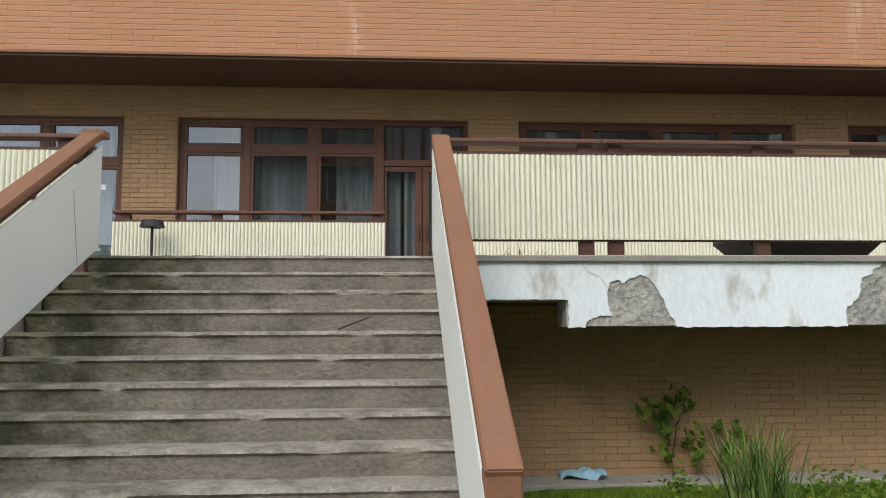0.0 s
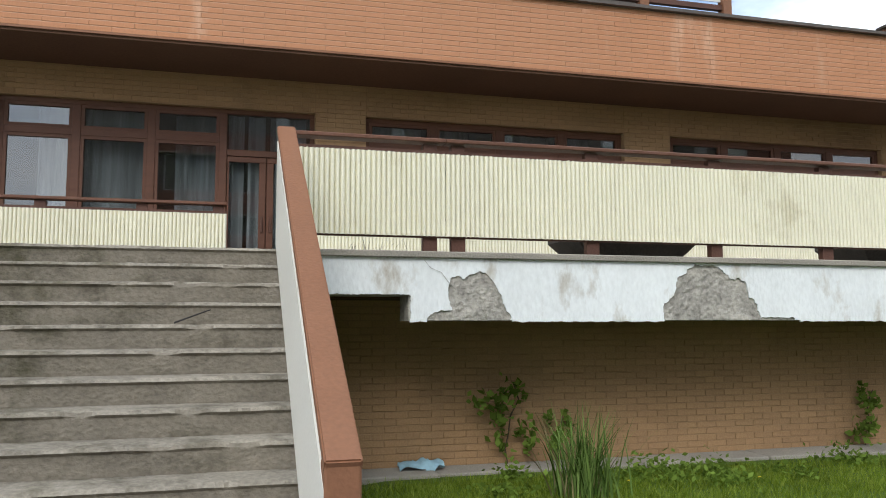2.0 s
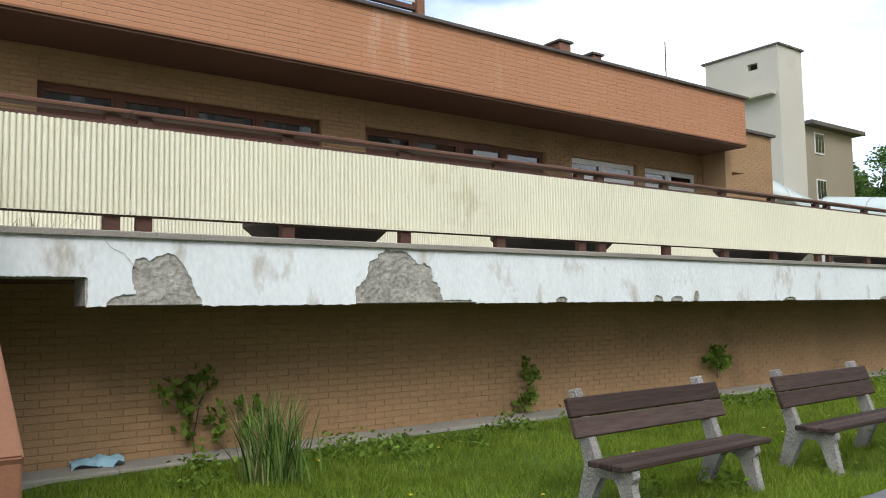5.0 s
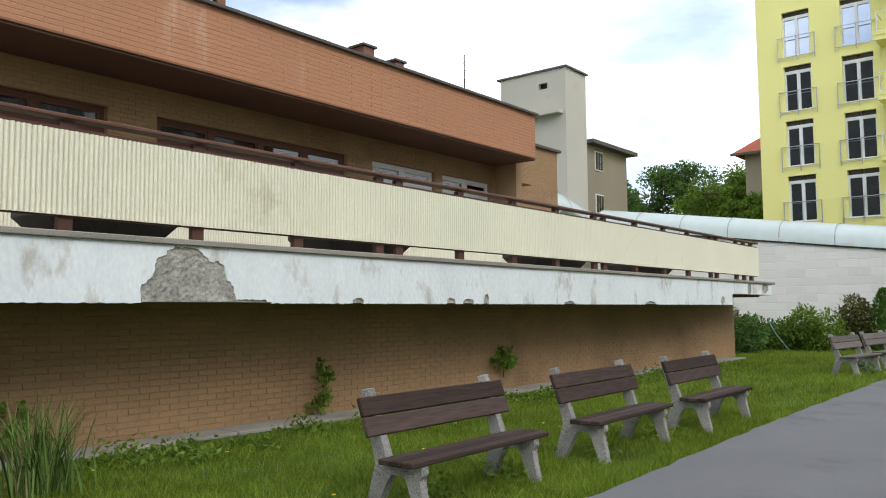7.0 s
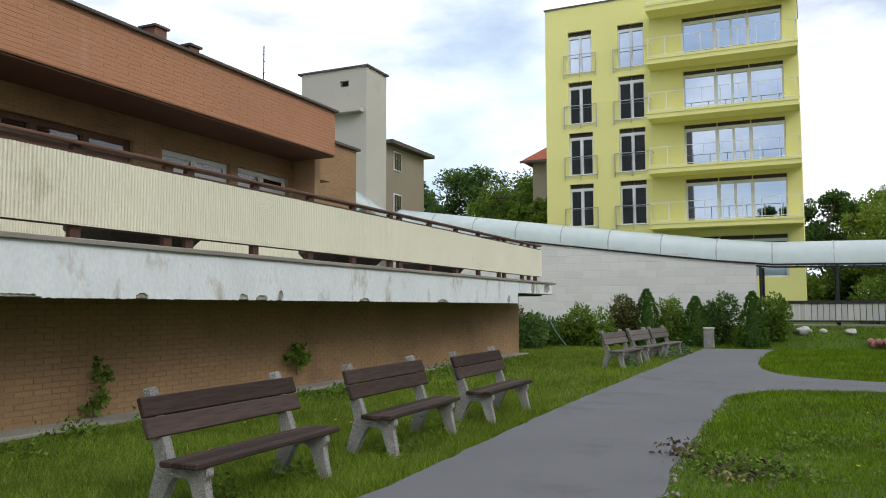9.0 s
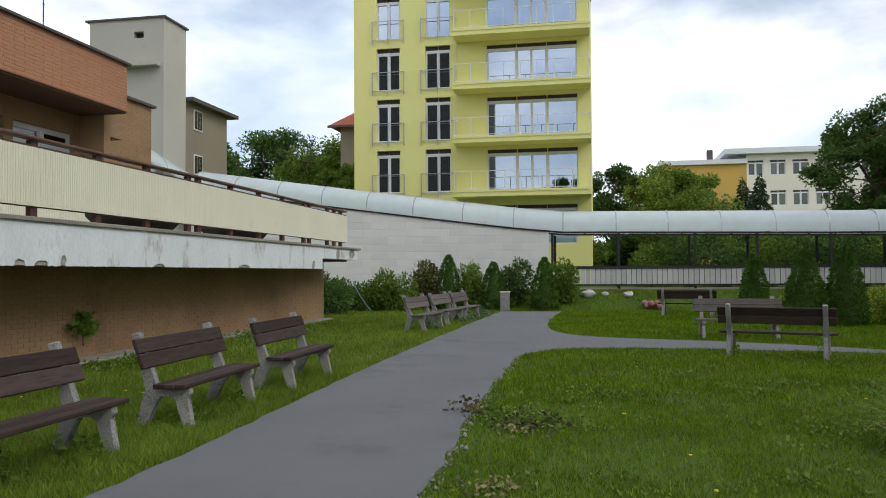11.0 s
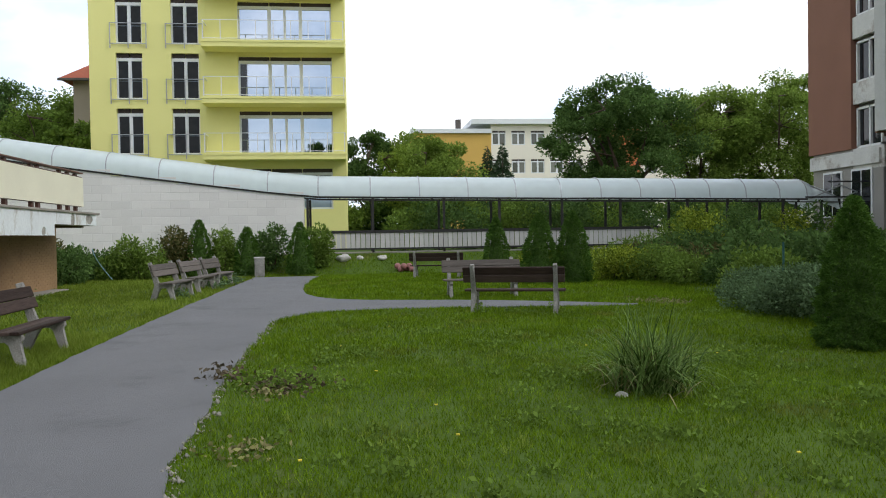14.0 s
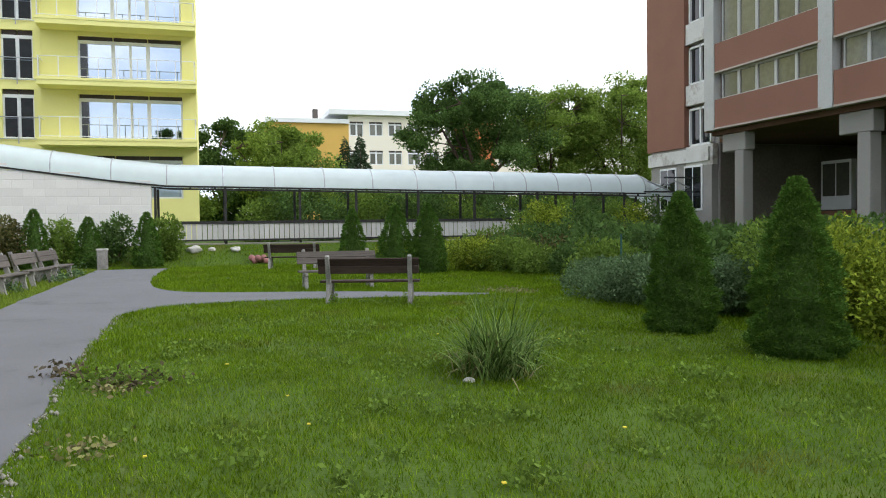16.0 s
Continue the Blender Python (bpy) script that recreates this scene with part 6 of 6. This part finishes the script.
def lawn(seed, count, x0, x1, y0, y1, h, w, keep):
    rng = np.random.RandomState(seed)
    x, y = x0 + (x1 - x0) * rng.rand(count), y0 + (y1 - y0) * rng.rand(count)
    ok = keep(x, y) & ~inside(PATH_EDGE, x, y) & (rng.rand(count) < 0.55 + 0.45 * np.clip(1.2 * np.sin(x * 1.7 + 2 * np.sin(y * 1.3)) * np.sin(y * 2.1 + x * 0.6) + 0.6, 0, 1))
    x, y = x[ok], y[ok]
    n = len(x)
    a, hh, ww = rng.rand(n) * 2 * np.pi, h * (0.45 + 0.9 * rng.rand(n)), w * (0.6 + 0.8 * rng.rand(n))
    bend = hh * (0.2 + 0.7 * rng.rand(n))
    z = ground_height(x, y)
    dx, dy = np.cos(a), np.sin(a)
    b = rng.rand(n) * 2 * np.pi
    sx, sy = np.cos(b) * ww, np.sin(b) * ww
    v = np.stack([np.stack([x - sx, y - sy, z], 1), np.stack([x + sx, y + sy, z], 1), np.stack([x + dx * bend, y + dy * bend, z + hh], 1)], 1)
    return v.reshape(-1, 3), np.arange(3 * n).reshape(-1, 3)


def clear_of_wall(x, y):
    return ~((y > 6.5) & (x > 1.4) & (x < 24.2)) & ~((x < 2.0) & (y > 2.2)) & ~((x > 34.8))


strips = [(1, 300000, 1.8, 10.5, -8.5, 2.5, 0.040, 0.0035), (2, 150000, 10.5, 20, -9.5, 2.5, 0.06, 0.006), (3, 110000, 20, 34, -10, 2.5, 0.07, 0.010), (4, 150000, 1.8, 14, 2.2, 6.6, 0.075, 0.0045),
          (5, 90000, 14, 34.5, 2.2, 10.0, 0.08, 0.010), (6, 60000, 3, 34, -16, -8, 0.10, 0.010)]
# Strips 4 and 5, by the wall, take the brightened grass colour.
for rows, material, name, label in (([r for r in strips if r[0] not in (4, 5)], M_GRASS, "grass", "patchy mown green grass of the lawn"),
                                    ([r for r in strips if r[0] in (4, 5)], M_GRASS_LONG_LIT, "long_grass", "longer yellowish grass, brightened in colour, between path and brick wall")):
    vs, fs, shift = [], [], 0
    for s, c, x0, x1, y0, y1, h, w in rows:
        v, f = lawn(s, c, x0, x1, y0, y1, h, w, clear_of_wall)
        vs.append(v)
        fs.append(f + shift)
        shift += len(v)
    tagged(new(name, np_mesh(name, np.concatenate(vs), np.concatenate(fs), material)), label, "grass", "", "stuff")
tr = np.random.RandomState(41)
vs, fs, shift = [], [], 0
for k in range(620):
    x, y = tr.uniform(3.6, 15.5), tr.uniform(-7.5, 0.0) if k % 4 else tr.uniform(2.7, 6.2)
    if inside(PATH_EDGE, np.array([x]), np.array([y]))[0]:
        continue
    v, f = blade_fan(16, tr.uniform(0.07, 0.15), 0.9, 0.035, tr, 0.0028)
    vs.append(v + (x, y, float(ground_height(x, y))))
    fs.append(f + shift)
    shift += len(v)
tagged(new("grass_tussocks", np_mesh("grass_tussocks", np.concatenate(vs), np.concatenate(fs), M_GRASS_LONG_LIT)), "pale taller tussocks standing in the mown lawn", "grass", "", "stuff")
# crumbled edge of the path: small stones and dry soil
er = np.random.RandomState(12)
octa_v = np.array(((1, 0, 0), (-1, 0, 0), (0, 1, 0), (0, -1, 0), (0, 0, 1), (0, 0, -1.0)))
octa_f = np.array(((0, 2, 4), (2, 1, 4), (1, 3, 4), (3, 0, 4), (2, 0, 5), (1, 2, 5), (3, 1, 5), (0, 3, 5)))
edge_pts = [p for p in PATH_EDGE if 3.4 < p[0] < 15 and p[1] < 0.5]
gv2, gf2 = [], []
for i in range(600):
    ex, ey = edge_pts[er.randint(len(edge_pts))]
    r = 0.005 + 0.02 * er.rand() ** 4
    gv2.append(octa_v * r * (0.6 + 0.8 * er.rand(3)) + (ex + er.randn() * 0.10, ey - abs(er.randn()) * 0.05, 0.015))
    gf2.append(octa_f + 6 * i)
tagged(new("gravel", np_mesh("gravel", np.concatenate(gv2), np.concatenate(gf2), M_APRON)), "crumbled stones along the broken path edge", "gravel", "", "stuff")
herbs("dry_grass", [(16.9, -7.3, 0.55, 0.08), (16.4, -7.6, 0.4, 0.08), (6.4, -0.35, 0.3, 0.05), (8.5, -0.35, 0.35, 0.06)], 350, 0.04, M_STRAW, 21, "dry yellowed grass at the path edge", 0.3)
fl = np.random.RandomState(4)
flower = mesh_of("flower", boxes((-0.012, 0.012, -0.012, 0.012, 0.0, 0.008)), mat("yellow_petals", (0.75, 0.60, 0.05), 0.7, 30, 5, 0.2, 0.0))
k = 0
while k < 45:
    x, y = fl.uniform(3, 14), fl.choice((fl.uniform(-6, -0.5), fl.uniform(3.6, 6.3)))
    o = tagged(new("dandelion", flower), "small yellow dandelion in the lawn", "flower", "dandelions")
    o.location = (x, y, float(ground_height(x, y)) + 0.05)
    k += 1

# ---- brickwork, piece by piece ----
brickwork(fascia, [(X_L, X_R, 5.292, 6.355)], (0, 9.613, 0), (1, 0, 0), (0, -1, 0), 0.54, 0.076, 0.011, 0.004, M_FASCIA, M_FASCIA_ONE, (0.5, 6.5, 5.27, 6.40), 1, uneven=0.15, end_joint=0.003)
brickwork(fascia, [(9.62, 10.84, 5.292, 6.355)], (X_R, 0, 0), (0, 1, 0), (1, 0, 0), 0.54, 0.076, 0.011, 0.004, M_FASCIA, M_FASCIA_ONE, None, 5, uneven=0.15, end_joint=0.003)
brickwork(facade, rects, (0, Y_F + 0.010, 0), (1, 0, 0), (0, -1, 0), 0.25, 0.072, 0.009, 0.007, M_TAN, M_TAN_ONE, (-2.87, 1.0, 3.0, 5.2), 2)
brickwork(bpy.data.objects["wall_lower"], [(1.7, 24.7, 0.12, 1.98)], (0, 7.263, 0), (1, 0, 0), (0, -1, 0), 0.25, 0.072, 0.009, 0.006, M_TAN, M_TAN_ONE, (3.0, 8.0, 0.45, 1.2), 3)
brickwork(wing, [(18.0, 21.1, 2.25, 6.1)], (0, 10.998, 0), (1, 0, 0), (0, -1, 0), 0.25, 0.072, 0.008, 0.004, M_TAN, M_TAN_ONE, None, 4)
block_rects = [(0.9, 17.5, 0.75, 3.06)] + [(0.9 + (k * 2.6), 17.5, 3.06 + k * 0.33, 3.06 + (k + 1) * 0.33) for k in range(6)]
brickwork(block_wall, block_rects, (WX + 0.010, 0, 0), (0, 1, 0), (-1, 0, 0), 0.78, 0.33, 0.010, 0.004, M_BLOCK, M_BLOCK_ONE, (1.0, 12.0, 1.4, 3.2), 6, "block")
